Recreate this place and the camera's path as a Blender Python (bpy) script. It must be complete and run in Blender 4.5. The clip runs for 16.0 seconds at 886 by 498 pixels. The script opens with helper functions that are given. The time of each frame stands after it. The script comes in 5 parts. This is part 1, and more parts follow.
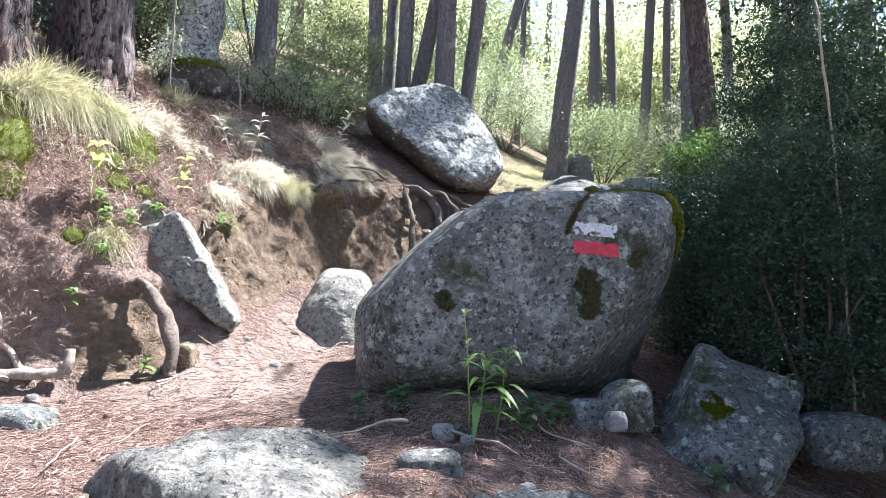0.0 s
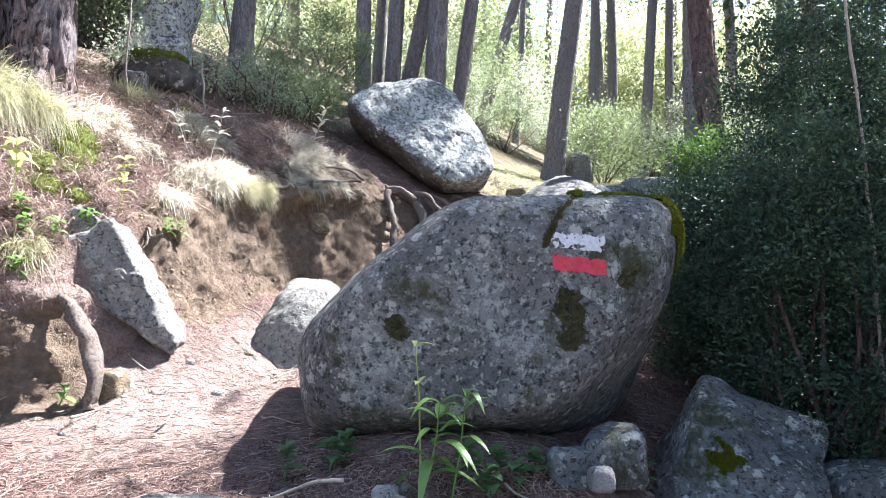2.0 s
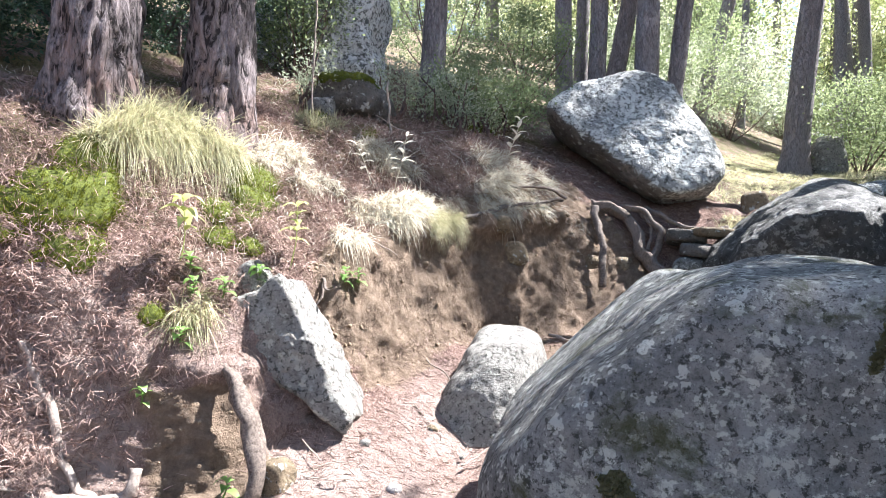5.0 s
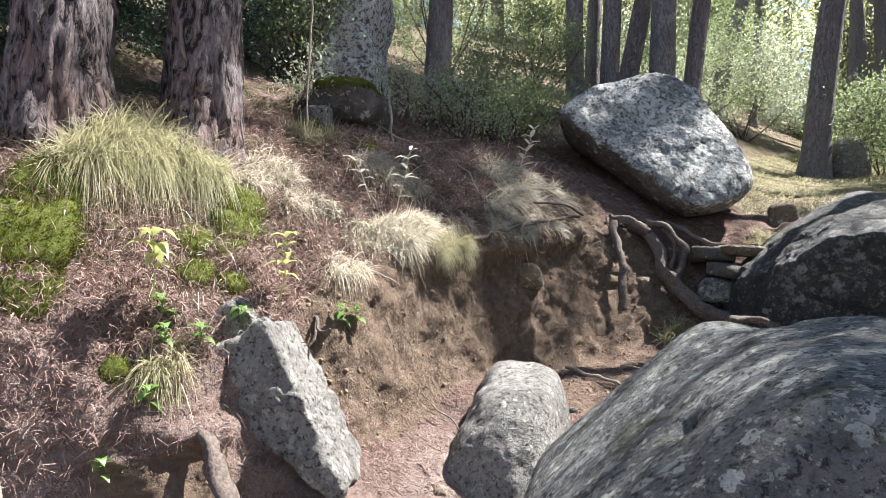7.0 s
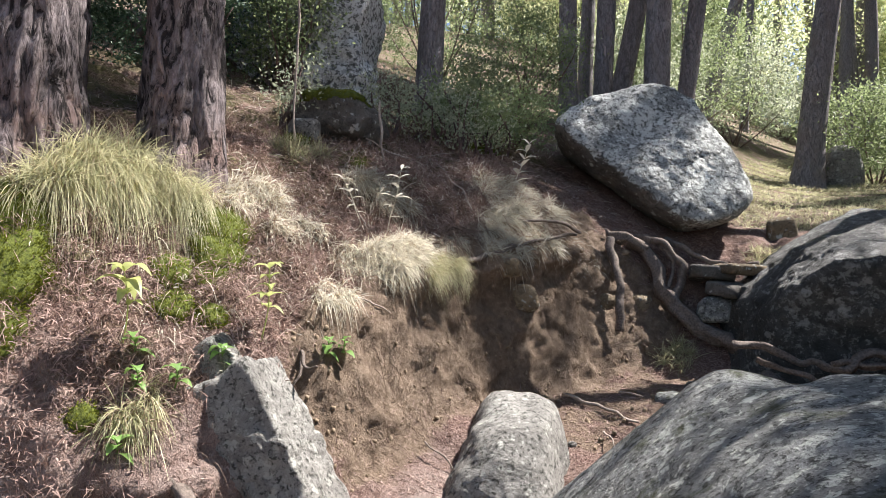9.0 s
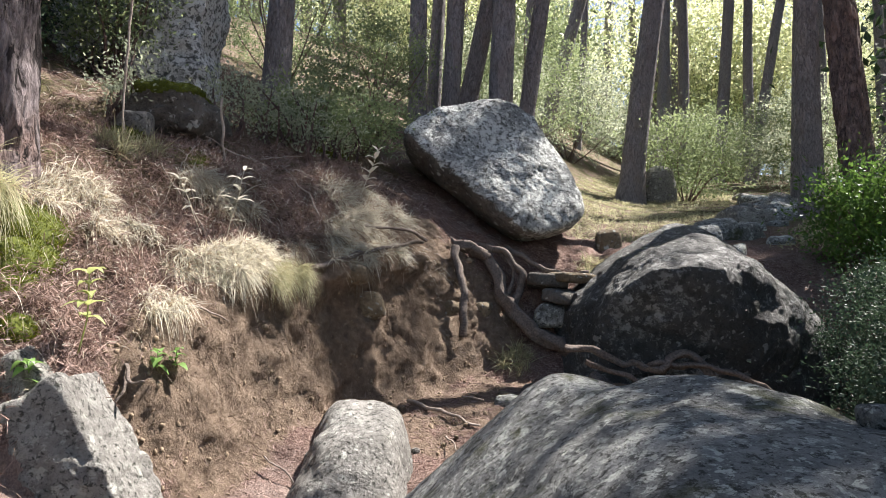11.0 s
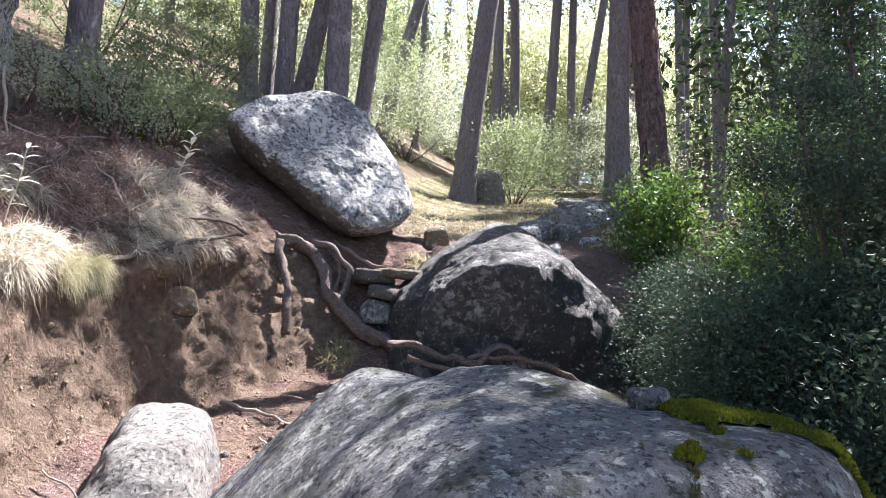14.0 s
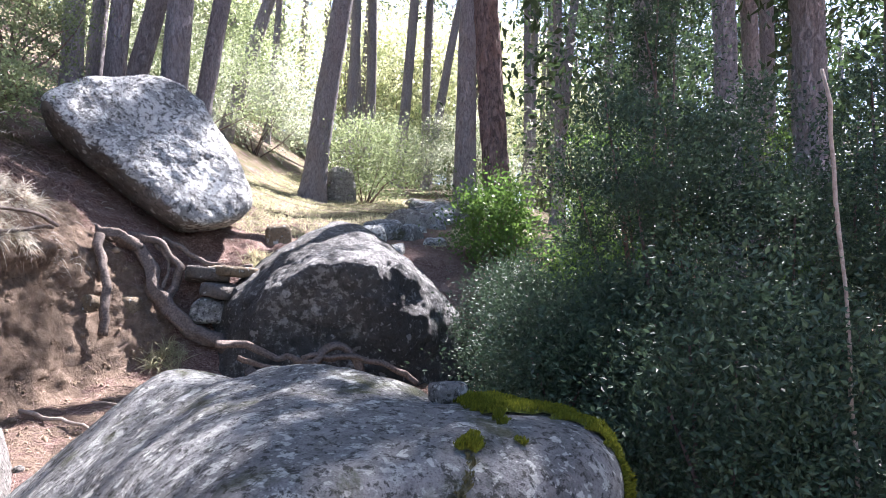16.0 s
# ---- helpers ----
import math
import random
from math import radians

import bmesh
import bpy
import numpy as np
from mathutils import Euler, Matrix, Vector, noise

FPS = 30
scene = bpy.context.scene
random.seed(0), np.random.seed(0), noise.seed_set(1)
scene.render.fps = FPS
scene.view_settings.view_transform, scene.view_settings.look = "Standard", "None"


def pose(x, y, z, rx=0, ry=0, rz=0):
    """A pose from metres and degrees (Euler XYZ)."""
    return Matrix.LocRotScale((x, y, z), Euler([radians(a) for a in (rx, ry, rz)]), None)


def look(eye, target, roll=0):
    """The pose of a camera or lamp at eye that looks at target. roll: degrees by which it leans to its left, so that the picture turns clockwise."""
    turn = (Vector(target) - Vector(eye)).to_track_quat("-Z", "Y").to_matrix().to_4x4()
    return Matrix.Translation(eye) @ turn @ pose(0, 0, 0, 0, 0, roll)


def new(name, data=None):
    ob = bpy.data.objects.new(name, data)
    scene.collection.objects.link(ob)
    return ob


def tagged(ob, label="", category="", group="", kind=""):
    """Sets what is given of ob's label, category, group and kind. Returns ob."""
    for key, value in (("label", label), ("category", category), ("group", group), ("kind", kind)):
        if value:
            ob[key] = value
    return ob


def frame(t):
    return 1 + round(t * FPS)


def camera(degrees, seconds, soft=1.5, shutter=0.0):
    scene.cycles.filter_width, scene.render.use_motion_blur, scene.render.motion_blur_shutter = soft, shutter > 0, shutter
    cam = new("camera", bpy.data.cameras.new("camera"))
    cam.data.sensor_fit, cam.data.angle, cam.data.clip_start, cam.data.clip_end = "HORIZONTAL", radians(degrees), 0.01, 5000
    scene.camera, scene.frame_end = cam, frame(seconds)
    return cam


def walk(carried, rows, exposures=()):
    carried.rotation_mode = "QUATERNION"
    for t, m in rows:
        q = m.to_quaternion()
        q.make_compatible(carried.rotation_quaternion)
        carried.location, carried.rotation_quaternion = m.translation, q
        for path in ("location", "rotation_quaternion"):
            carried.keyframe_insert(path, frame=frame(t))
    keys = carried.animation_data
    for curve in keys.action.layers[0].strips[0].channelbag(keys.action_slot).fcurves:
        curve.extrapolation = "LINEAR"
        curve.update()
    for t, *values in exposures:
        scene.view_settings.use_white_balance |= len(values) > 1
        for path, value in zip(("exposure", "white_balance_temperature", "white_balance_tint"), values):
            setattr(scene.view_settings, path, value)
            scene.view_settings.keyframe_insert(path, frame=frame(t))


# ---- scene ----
cam = camera(67.9, 16.0, soft=0.6)
METRES, EYE, TILT, LEAN, TURN = 3.2, 1.2, 5.1, 0.0, 0.0
ROWS = [
    (0.0, 0.0, 0.0, 0.0, -0.0, 0.0, 0.0),
    (0.5, 0.0121, 0.0544, 0.0049, -0.01, -0.1, -0.03),
    (1.0, 0.0177, 0.0937, 0.0199, -0.02, -0.08, -0.06),
    (1.5, 0.0372, 0.1317, 0.0276, 0.05, -0.0, -0.02),
    (2.0, 0.0693, 0.182, 0.0236, 0.23, -0.05, 0.05),
    (2.5, 0.112, 0.2381, 0.0161, 0.79, -0.05, 0.2),
    (3.0, 0.1454, 0.2941, 0.0503, 4.23, -0.19, 0.47),
    (3.5, 0.1369, 0.3344, 0.0989, 12.59, -0.08, 0.89),
    (4.0, 0.1004, 0.3887, 0.1228, 16.8, -0.19, 1.15),
    (6.5, -0.0053, 0.5864, 0.1775, 18.29, -0.9, 1.41),
    (7.0, -0.0154, 0.6263, 0.2104, 18.3, -0.97, 1.38),
    (7.5, -0.0229, 0.6474, 0.2497, 18.21, -0.95, 1.25),
    (8.0, -0.0315, 0.6631, 0.2605, 18.05, -0.89, 1.22),
    (10.5, -0.0457, 0.703, 0.266, 9.67, -1.47, 0.4),
    (11.0, -0.0413, 0.6977, 0.2667, 4.24, -0.76, 0.12),
    (11.5, -0.0414, 0.6911, 0.2701, 3.93, -0.75, 0.05),
    (12.0, -0.0437, 0.6956, 0.2704, 3.7, -0.76, 0.02),
    (12.5, -0.0361, 0.7093, 0.2669, 2.05, -0.86, -0.21),
    (13.0, -0.0262, 0.7108, 0.265, -1.64, -0.86, -0.47),
    (13.5, -0.0156, 0.7121, 0.2626, -5.78, -0.84, -0.78),
    (14.0, -0.0013, 0.7147, 0.259, -9.59, -0.8, -1.11),
    (14.5, 0.014, 0.7132, 0.2595, -12.8, -0.73, -1.4),
    (15.0, 0.0253, 0.7113, 0.2574, -15.82, -0.69, -1.67),
    (15.5, 0.0344, 0.7054, 0.2579, -18.96, -0.58, -1.97),
    (16.0, 0.0457, 0.697, 0.2594, -21.96, -0.51, -2.21),
]
EXPOSURE = [(0.0, 2.3, 6050, 11), (3.0, 2.62, 6000, 13), (4.0, 2.62, 6050, 13), (6.5, 1.95, 6400, 12), (8.0, 1.65, 6500, 13), (10.5, 1.63, 6700, 13), (12.0, 1.78, 6700, 14), (13.5, 2.15, 6350, 19), (16.0, 2.58, 6200, 23)]
walk(cam, [(t, pose(0, 0, EYE, TILT, LEAN, TURN) @ pose(METRES * x, METRES * y, METRES * z, 90 + pitch, roll, yaw)) for t, x, y, z, yaw, pitch, roll in ROWS], EXPOSURE)

# ---------------- world, sun ----------------
SUN_AZ, SUN_EL = radians(54.0), radians(56.0)      # azimuth from +y towards +x
world = bpy.data.worlds.new("sky")
scene.world = world
world.use_nodes = True
wn = world.node_tree
sky = wn.nodes.new("ShaderNodeTexSky")
sky.sky_type = "NISHITA"
sky.sun_disc = False
sky.sun_elevation = SUN_EL
sky.sun_rotation = SUN_AZ
wn.nodes["Background"].inputs["Strength"].default_value = 0.06
wn.links.new(sky.outputs[0], wn.nodes["Background"].inputs["Color"])
sun_way = Vector((math.sin(SUN_AZ) * math.cos(SUN_EL), math.cos(SUN_AZ) * math.cos(SUN_EL), math.sin(SUN_EL)))
sun = new("sun", bpy.data.lights.new("sun", "SUN"))
sun.data.energy, sun.data.angle, sun.data.color = 5.0, radians(0.55), (1.0, 0.97, 0.94)
sun.matrix_world = look(sun_way * 60, (0, 0, 0))


# ---------------- materials ----------------
def ramp(nt, fac, stops, mode="LINEAR"):
    n = nt.nodes.new("ShaderNodeValToRGB")
    n.color_ramp.interpolation = mode
    els = n.color_ramp.elements
    while len(els) < len(stops):
        els.new(0.5)
    for e, (p, c) in zip(els, stops):
        e.position = p
        e.color = (*c, 1) if len(c) == 3 else c
    nt.links.new(fac, n.inputs[0])
    return n.outputs[0]


def tex_noise(nt, vec, scale, detail=6, rough=0.6, distort=0.0):
    n = nt.nodes.new("ShaderNodeTexNoise")
    n.inputs["Scale"].default_value, n.inputs["Detail"].default_value = scale, detail
    n.inputs["Roughness"].default_value, n.inputs["Distortion"].default_value = rough, distort
    nt.links.new(vec, n.inputs["Vector"])
    return n.outputs[0]


def tex_voro(nt, vec, scale, out="Distance", feature="F1"):
    n = nt.nodes.new("ShaderNodeTexVoronoi")
    n.feature = feature
    n.inputs["Scale"].default_value = scale
    nt.links.new(vec, n.inputs["Vector"])
    return n.outputs[out]


def mixc(nt, fac, a, b):
    n = nt.nodes.new("ShaderNodeMix")
    n.data_type = "RGBA"
    for key, v in ((0, fac), (6, a), (7, b)):
        if isinstance(v, (int, float)):
            n.inputs[key].default_value = v
        elif isinstance(v, tuple):
            n.inputs[key].default_value = (*v, 1)
        else:
            nt.links.new(v, n.inputs[key])
    return n.outputs[2]


def calc(nt, op, a, b=0.0):
    n = nt.nodes.new("ShaderNodeMath")
    n.operation = op
    for key, v in ((0, a), (1, b)):
        if isinstance(v, (int, float)):
            n.inputs[key].default_value = v
        else:
            nt.links.new(v, n.inputs[key])
    return n.outputs[0]


def mapped(nt, scale=(1, 1, 1), world_space=False):
    if world_space:
        src = nt.nodes.new("ShaderNodeNewGeometry").outputs["Position"]
    else:
        src = nt.nodes.new("ShaderNodeTexCoord").outputs["Object"]
    m = nt.nodes.new("ShaderNodeMapping")
    m.inputs["Scale"].default_value = scale
    nt.links.new(src, m.inputs["Vector"])
    return m.outputs[0]


def base_mat(name, rough=0.9):
    m = bpy.data.materials.new(name)
    m.use_nodes = True
    nt = m.node_tree
    b = nt.nodes["Principled BSDF"]
    b.inputs["Roughness"].default_value = rough
    b.inputs["Specular IOR Level"].default_value = 0.3
    return m, nt, b


def bump(nt, b, height, strength=0.6, dist=0.02):
    n = nt.nodes.new("ShaderNodeBump")
    n.inputs["Strength"].default_value, n.inputs["Distance"].default_value = strength, dist
    nt.links.new(height, n.inputs["Height"])
    nt.links.new(n.outputs[0], b.inputs["Normal"])


def rock_mat(name, dark, light, lichen=0.5, spots=0.5, moss=0.3, scale=1.0, rough=0.85, lichen_col=(0.46, 0.47, 0.43), black=0.5):
    """Weathered granite: mottled grey, pale lichen discs, black specks and thin moss."""
    m, nt, b = base_mat(name, rough)
    v = mapped(nt, (scale, scale, scale), True)
    big = tex_noise(nt, v, 2.2, 8, 0.62)
    col = mixc(nt, ramp(nt, big, [(0.38, (0, 0, 0)), (0.62, (1, 1, 1))]), dark, light)
    mid = tex_noise(nt, v, 13.0, 8, 0.75, 0.2)
    col = mixc(nt, ramp(nt, mid, [(0.42, (0.7, 0.7, 0.7)), (0.52, (0, 0, 0))]), col, tuple(0.6 * c for c in dark))
    grain = tex_noise(nt, v, 60, 4, 0.7)
    col = mixc(nt, ramp(nt, grain, [(0.35, (0, 0, 0)), (0.7, (0.55, 0.55, 0.55))]), col, light)
    crystal = tex_voro(nt, v, 130)
    col = mixc(nt, ramp(nt, crystal, [(0.1, (0.5, 0.5, 0.5)), (0.35, (0, 0, 0))]), col, tuple(0.45 * c for c in dark))
    # broad crusts of lichen
    crust = tex_noise(nt, v, 19.0, 10, 0.78, 0.2)
    crust = calc(nt, "ADD", crust, calc(nt, "MULTIPLY", calc(nt, "SUBTRACT", big, 0.5), 0.45))
    lo = 0.66 - 0.22 * lichen
    col = mixc(nt, ramp(nt, crust, [(lo, (0, 0, 0)), (lo + 0.05, (0.85, 0.85, 0.85))]), col, lichen_col)
    # discs of pale lichen, large and small, each with a size of its own
    warp = nt.nodes.new("ShaderNodeVectorMath")
    warp.operation = "ADD"
    nt.links.new(v, warp.inputs[0])
    wob = nt.nodes.new("ShaderNodeTexNoise")
    wob.inputs["Scale"].default_value, wob.inputs["Detail"].default_value = 42, 5
    nt.links.new(v, wob.inputs["Vector"])
    sc = nt.nodes.new("ShaderNodeVectorMath")
    sc.operation = "SCALE"
    sc.inputs["Scale"].default_value = 0.07
    nt.links.new(wob.outputs["Color"], sc.inputs[0])
    nt.links.new(sc.outputs[0], warp.inputs[1])
    for size, most, tone in ((11.0, 0.34, 1.15), (24.0, 0.36, 0.95), (5.0, 0.17, 1.35)):
        disc = calc(nt, "ADD", tex_voro(nt, warp.outputs[0], size), calc(nt, "MULTIPLY", tex_voro(nt, warp.outputs[0], size, "Color"), 0.42 - 0.2 * spots))
        fac = ramp(nt, disc, [(most, (0.85, 0.85, 0.85)), (most + 0.05, (0, 0, 0))])
        col = mixc(nt, fac, col, tuple(min(1, tone * c) for c in lichen_col))
    # black crust specks
    speck = tex_noise(nt, v, 36, 6, 0.75, 0.2)
    col = mixc(nt, ramp(nt, speck, [(0.65 - 0.16 * black, (0, 0, 0)), (0.71 - 0.16 * black, (0.85, 0.85, 0.85))]), col, (0.028, 0.03, 0.024))
    # thin moss stains
    mo = tex_noise(nt, v, 3.1, 8, 0.7, 0.4)
    lo = 0.8 - 0.25 * moss
    col = mixc(nt, ramp(nt, mo, [(lo, (0, 0, 0)), (lo + 0.1, (0.85, 0.85, 0.85))]), col, (0.055, 0.062, 0.02))
    nt.links.new(col, b.inputs["Base Color"])
    h = calc(nt, "ADD", calc(nt, "MULTIPLY", mid, 0.6), calc(nt, "MULTIPLY", grain, 0.5))
    h = calc(nt, "ADD", h, calc(nt, "MULTIPLY", crust, 0.5))
    h = calc(nt, "ADD", h, calc(nt, "MULTIPLY", speck, 0.6))
    bump(nt, b, h, 1.0, 0.04)
    return m


def ground_mat():
    m, nt, b = base_mat("forest_floor", 0.95)
    v = mapped(nt, (1, 1, 1), True)
    # needle litter: two crossed families of stretched noise
    n1 = tex_noise(nt, mapped(nt, (28, 150, 60), True), 1.0, 3, 0.6, 0.8)
    n2 = tex_noise(nt, mapped(nt, (150, 30, 60), True), 1.0, 3, 0.6, 0.8)
    fib = calc(nt, "MAXIMUM", n1, n2)
    litter = ramp(nt, fib, [(0.42, (0.06, 0.034, 0.027)), (0.55, (0.19, 0.112, 0.088)), (0.68, (0.43, 0.32, 0.27))])
    pale = tex_noise(nt, v, 5.0, 8, 0.7)
    litter = mixc(nt, ramp(nt, pale, [(0.48, (0, 0, 0)), (0.66, (0.6, 0.6, 0.6))]), litter, (0.33, 0.245, 0.205))
    # pale trodden dust
    dust = nt.nodes.new("ShaderNodeAttribute")
    dust.attribute_name = "dust"
    df = calc(nt, "MULTIPLY", dust.outputs["Fac"], ramp(nt, tex_noise(nt, v, 9, 8, 0.75), [(0.36, (0.15, 0.15, 0.15)), (0.56, (1, 1, 1))]))
    litter = mixc(nt, df, litter, (0.42, 0.335, 0.29))
    # bare sandy soil on the steep cut
    s1 = tex_noise(nt, v, 14, 9, 0.72)
    soil = ramp(nt, s1, [(0.3, (0.11, 0.077, 0.053)), (0.5, (0.215, 0.155, 0.108)), (0.72, (0.34, 0.262, 0.19))])
    bare = nt.nodes.new("ShaderNodeAttribute")
    bare.attribute_name = "bare"
    edge = calc(nt, "ADD", bare.outputs["Fac"], calc(nt, "MULTIPLY", calc(nt, "SUBTRACT", tex_noise(nt, v, 5, 7, 0.7), 0.5), 1.3))
    col = mixc(nt, ramp(nt, edge, [(0.4, (0, 0, 0)), (0.6, (1, 1, 1))]), litter, soil)
    # moss and thin grass away from the trail
    attr = nt.nodes.new("ShaderNodeAttribute")
    attr.attribute_name = "green"
    gn = tex_noise(nt, v, 2.6, 8, 0.7)
    gf = calc(nt, "MULTIPLY", attr.outputs["Fac"], ramp(nt, gn, [(0.4, (0, 0, 0)), (0.6, (1, 1, 1))]))
    green = ramp(nt, tex_noise(nt, v, 40, 4, 0.7), [(0.35, (0.05, 0.06, 0.018)), (0.65, (0.17, 0.17, 0.055))])
    col = mixc(nt, gf, col, green)
    nt.links.new(col, b.inputs["Base Color"])
    h = calc(nt, "ADD", calc(nt, "MULTIPLY", fib, 0.5), s1)
    h = calc(nt, "ADD", h, calc(nt, "MULTIPLY", tex_noise(nt, v, 70, 4, 0.7), 0.5))
    bump(nt, b, h, 1.0, 0.05)
    return m


def bark_mat(name, dark, light, rust, stretch=1.0, crack=0.95):
    m, nt, b = base_mat(name, 0.95)
    v = mapped(nt, (16, 16, 4.5 * stretch))
    cell = tex_noise(nt, v, 1.0, 6, 0.65, 1.2)
    n = tex_noise(nt, mapped(nt, (45, 45, 14)), 1.0, 8, 0.7, 0.5)
    col = mixc(nt, ramp(nt, n, [(0.35, (0, 0, 0)), (0.65, (1, 1, 1))]), dark, light)
    col = mixc(nt, ramp(nt, tex_noise(nt, mapped(nt, (5, 5, 2)), 1.0, 5), [(0.5, (0, 0, 0)), (0.7, (0.7, 0.7, 0.7))]), col, rust)
    col = mixc(nt, ramp(nt, cell, [(0.4, (crack, crack, crack)), (0.48, (0, 0, 0))]), col, tuple(0.2 * c for c in dark))
    nt.links.new(col, b.inputs["Base Color"])
    h = calc(nt, "ADD", ramp(nt, cell, [(0.34, (0, 0, 0)), (0.55, (1, 1, 1))]), calc(nt, "MULTIPLY", n, 0.6))
    bump(nt, b, h, 1.0, 0.03)
    return m


def leaf_mat(name, lo, hi, glow=0.35, rough=0.45, spec=0.4):
    """Leaves whose green varies leaf by leaf; light passes through them."""
    m, nt, b = base_mat(name, rough)
    b.inputs["Specular IOR Level"].default_value = spec
    geo = nt.nodes.new("ShaderNodeNewGeometry")
    col = mixc(nt, geo.outputs["Random Per Island"], lo, hi)
    big = tex_noise(nt, mapped(nt, (1, 1, 1), True), 1.3, 3)
    col = mixc(nt, ramp(nt, big, [(0.35, (0, 0, 0)), (0.65, (0.5, 0.5, 0.5))]), col, tuple(0.5 * (p + q) * 0.75 for p, q in zip(lo, hi)))
    nt.links.new(col, b.inputs["Base Color"])
    tr = nt.nodes.new("ShaderNodeBsdfTranslucent")
    nt.links.new(mixc(nt, 0.35, col, tuple(min(1, 1.5 * c) for c in hi)), tr.inputs["Color"])
    mx = nt.nodes.new("ShaderNodeMixShader")
    mx.inputs[0].default_value = glow
    nt.links.new(b.outputs[0], mx.inputs[1])
    nt.links.new(tr.outputs[0], mx.inputs[2])
    nt.links.new(mx.outputs[0], nt.nodes["Material Output"].inputs["Surface"])
    return m


def plain_mat(name, lo, hi, scale=30, rough=0.85, strength=0.5):
    m, nt, b = base_mat(name, rough)
    n = tex_noise(nt, mapped(nt, (1, 1, 1), True), scale, 7, 0.7)
    nt.links.new(ramp(nt, n, [(0.3, lo), (0.7, hi)]), b.inputs["Base Color"])
    bump(nt, b, n, strength, 0.01)
    return m


M_GROUND = ground_mat()
M_ROCK = rock_mat("granite_grey", (0.135, 0.14, 0.132), (0.32, 0.325, 0.31), 0.45, 0.75, 1.0, 1.0, 0.85, (0.5, 0.52, 0.47), 0.75)
M_ROCK_PALE = rock_mat("granite_lichened", (0.2, 0.205, 0.195), (0.4, 0.41, 0.39), 0.72, 0.6, 0.5, 0.7, 0.85, (0.64, 0.66, 0.62), 0.8)
M_CLIFF = rock_mat("granite_cliff", (0.3, 0.3, 0.29), (0.5, 0.5, 0.49), 0.9, 0.5, 0.6, 0.5, 0.85, (0.68, 0.69, 0.68), 0.95)
M_ROCK_WARM = rock_mat("granite_warm", (0.17, 0.162, 0.145), (0.39, 0.375, 0.34), 0.4, 0.2, 0.7, 1.0, 0.85, (0.45, 0.45, 0.4), 0.7)
# damp granite, darkened further: the hollow's shade is put into its colour
M_ROCK_DARK = rock_mat("granite_damp_shaded", (0.032, 0.032, 0.028), (0.1, 0.1, 0.092), 0.5, -0.6, 0.5, 0.8, 0.55, (0.26, 0.265, 0.25))
M_ROCK_TAN = rock_mat("soil_stained_stone", (0.16, 0.12, 0.075), (0.33, 0.26, 0.17), 0.05, 0.1, 0.3)
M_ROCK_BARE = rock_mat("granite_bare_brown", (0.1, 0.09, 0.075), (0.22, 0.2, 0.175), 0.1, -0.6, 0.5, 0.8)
M_QUARTZ = rock_mat("pale_quartz", (0.34, 0.32, 0.31), (0.6, 0.57, 0.55), 0.1, 0.1, 0.05)
M_BARK = bark_mat("pine_bark_plates", (0.1, 0.08, 0.078), (0.34, 0.29, 0.285), (0.25, 0.16, 0.13))
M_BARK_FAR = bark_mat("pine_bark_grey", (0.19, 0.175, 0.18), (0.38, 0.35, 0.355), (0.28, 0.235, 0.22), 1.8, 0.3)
M_BARK_RED = bark_mat("pine_bark_red", (0.12, 0.085, 0.078), (0.26, 0.185, 0.165), (0.26, 0.15, 0.115), 1.5, 0.5)
M_BOX = leaf_mat("boxwood_leaves", (0.014, 0.03, 0.02), (0.085, 0.14, 0.078), 0.2, 0.5, 0.28)
M_SHRUB = leaf_mat("shrub_leaves", (0.08, 0.12, 0.055), (0.32, 0.38, 0.19), 0.45)
# backlit glare is lifted into the leaf colour of M_YELLOW and, less, M_PALE
M_YELLOW = leaf_mat("glare_bright_leaves", (0.24, 0.33, 0.11), (0.88, 0.87, 0.5), 0.6)
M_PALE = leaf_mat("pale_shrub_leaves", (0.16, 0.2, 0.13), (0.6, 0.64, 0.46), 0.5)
M_BRIGHT = leaf_mat("green_shrub_leaves", (0.05, 0.11, 0.025), (0.14, 0.24, 0.05), 0.4)
M_NEEDLE = leaf_mat("pine_needles", (0.025, 0.05, 0.02), (0.06, 0.1, 0.04), 0.3)


# ---------------- building helpers ----------------
def mesh_of(name, verts, faces, material, smooth=True):
    me = bpy.data.meshes.new(name)
    me.from_pydata([tuple(v) for v in verts], [], [tuple(int(i) for i in f) for f in faces])
    if smooth:
        me.polygons.foreach_set("use_smooth", np.ones(len(me.polygons), dtype=bool))
    me.materials.append(material)
    me.update()
    return me


def thing(name, label, category, verts=None, faces=None, material=None, group="", kind="", at=None, smooth=True):
    ob = new(name, None if verts is None else mesh_of(name, verts, faces, material, smooth))
    if at is not None:
        ob.location = at
    return tagged(ob, label, category, group, kind)


def part(name, verts, faces, material, parent, label="", smooth=True, kind=""):
    ob = new(name, mesh_of(name, verts, faces, material, smooth))
    ob.parent = parent
    return tagged(ob, label, kind=kind)


def noise_at(p, scale, octaves=4):
    return noise.fractal(Vector(p) * scale, 0.9, 2.1, octaves, noise_basis="PERLIN_ORIGINAL")


ICO = {}


def ico(level):
    if level not in ICO:
        bm = bmesh.new()
        bmesh.ops.create_icosphere(bm, subdivisions=level, radius=1)
        ICO[level] = (np.array([v.co[:] for v in bm.verts]), [[v.index for v in f.verts] for f in bm.faces])
        bm.free()
    return ICO[level]


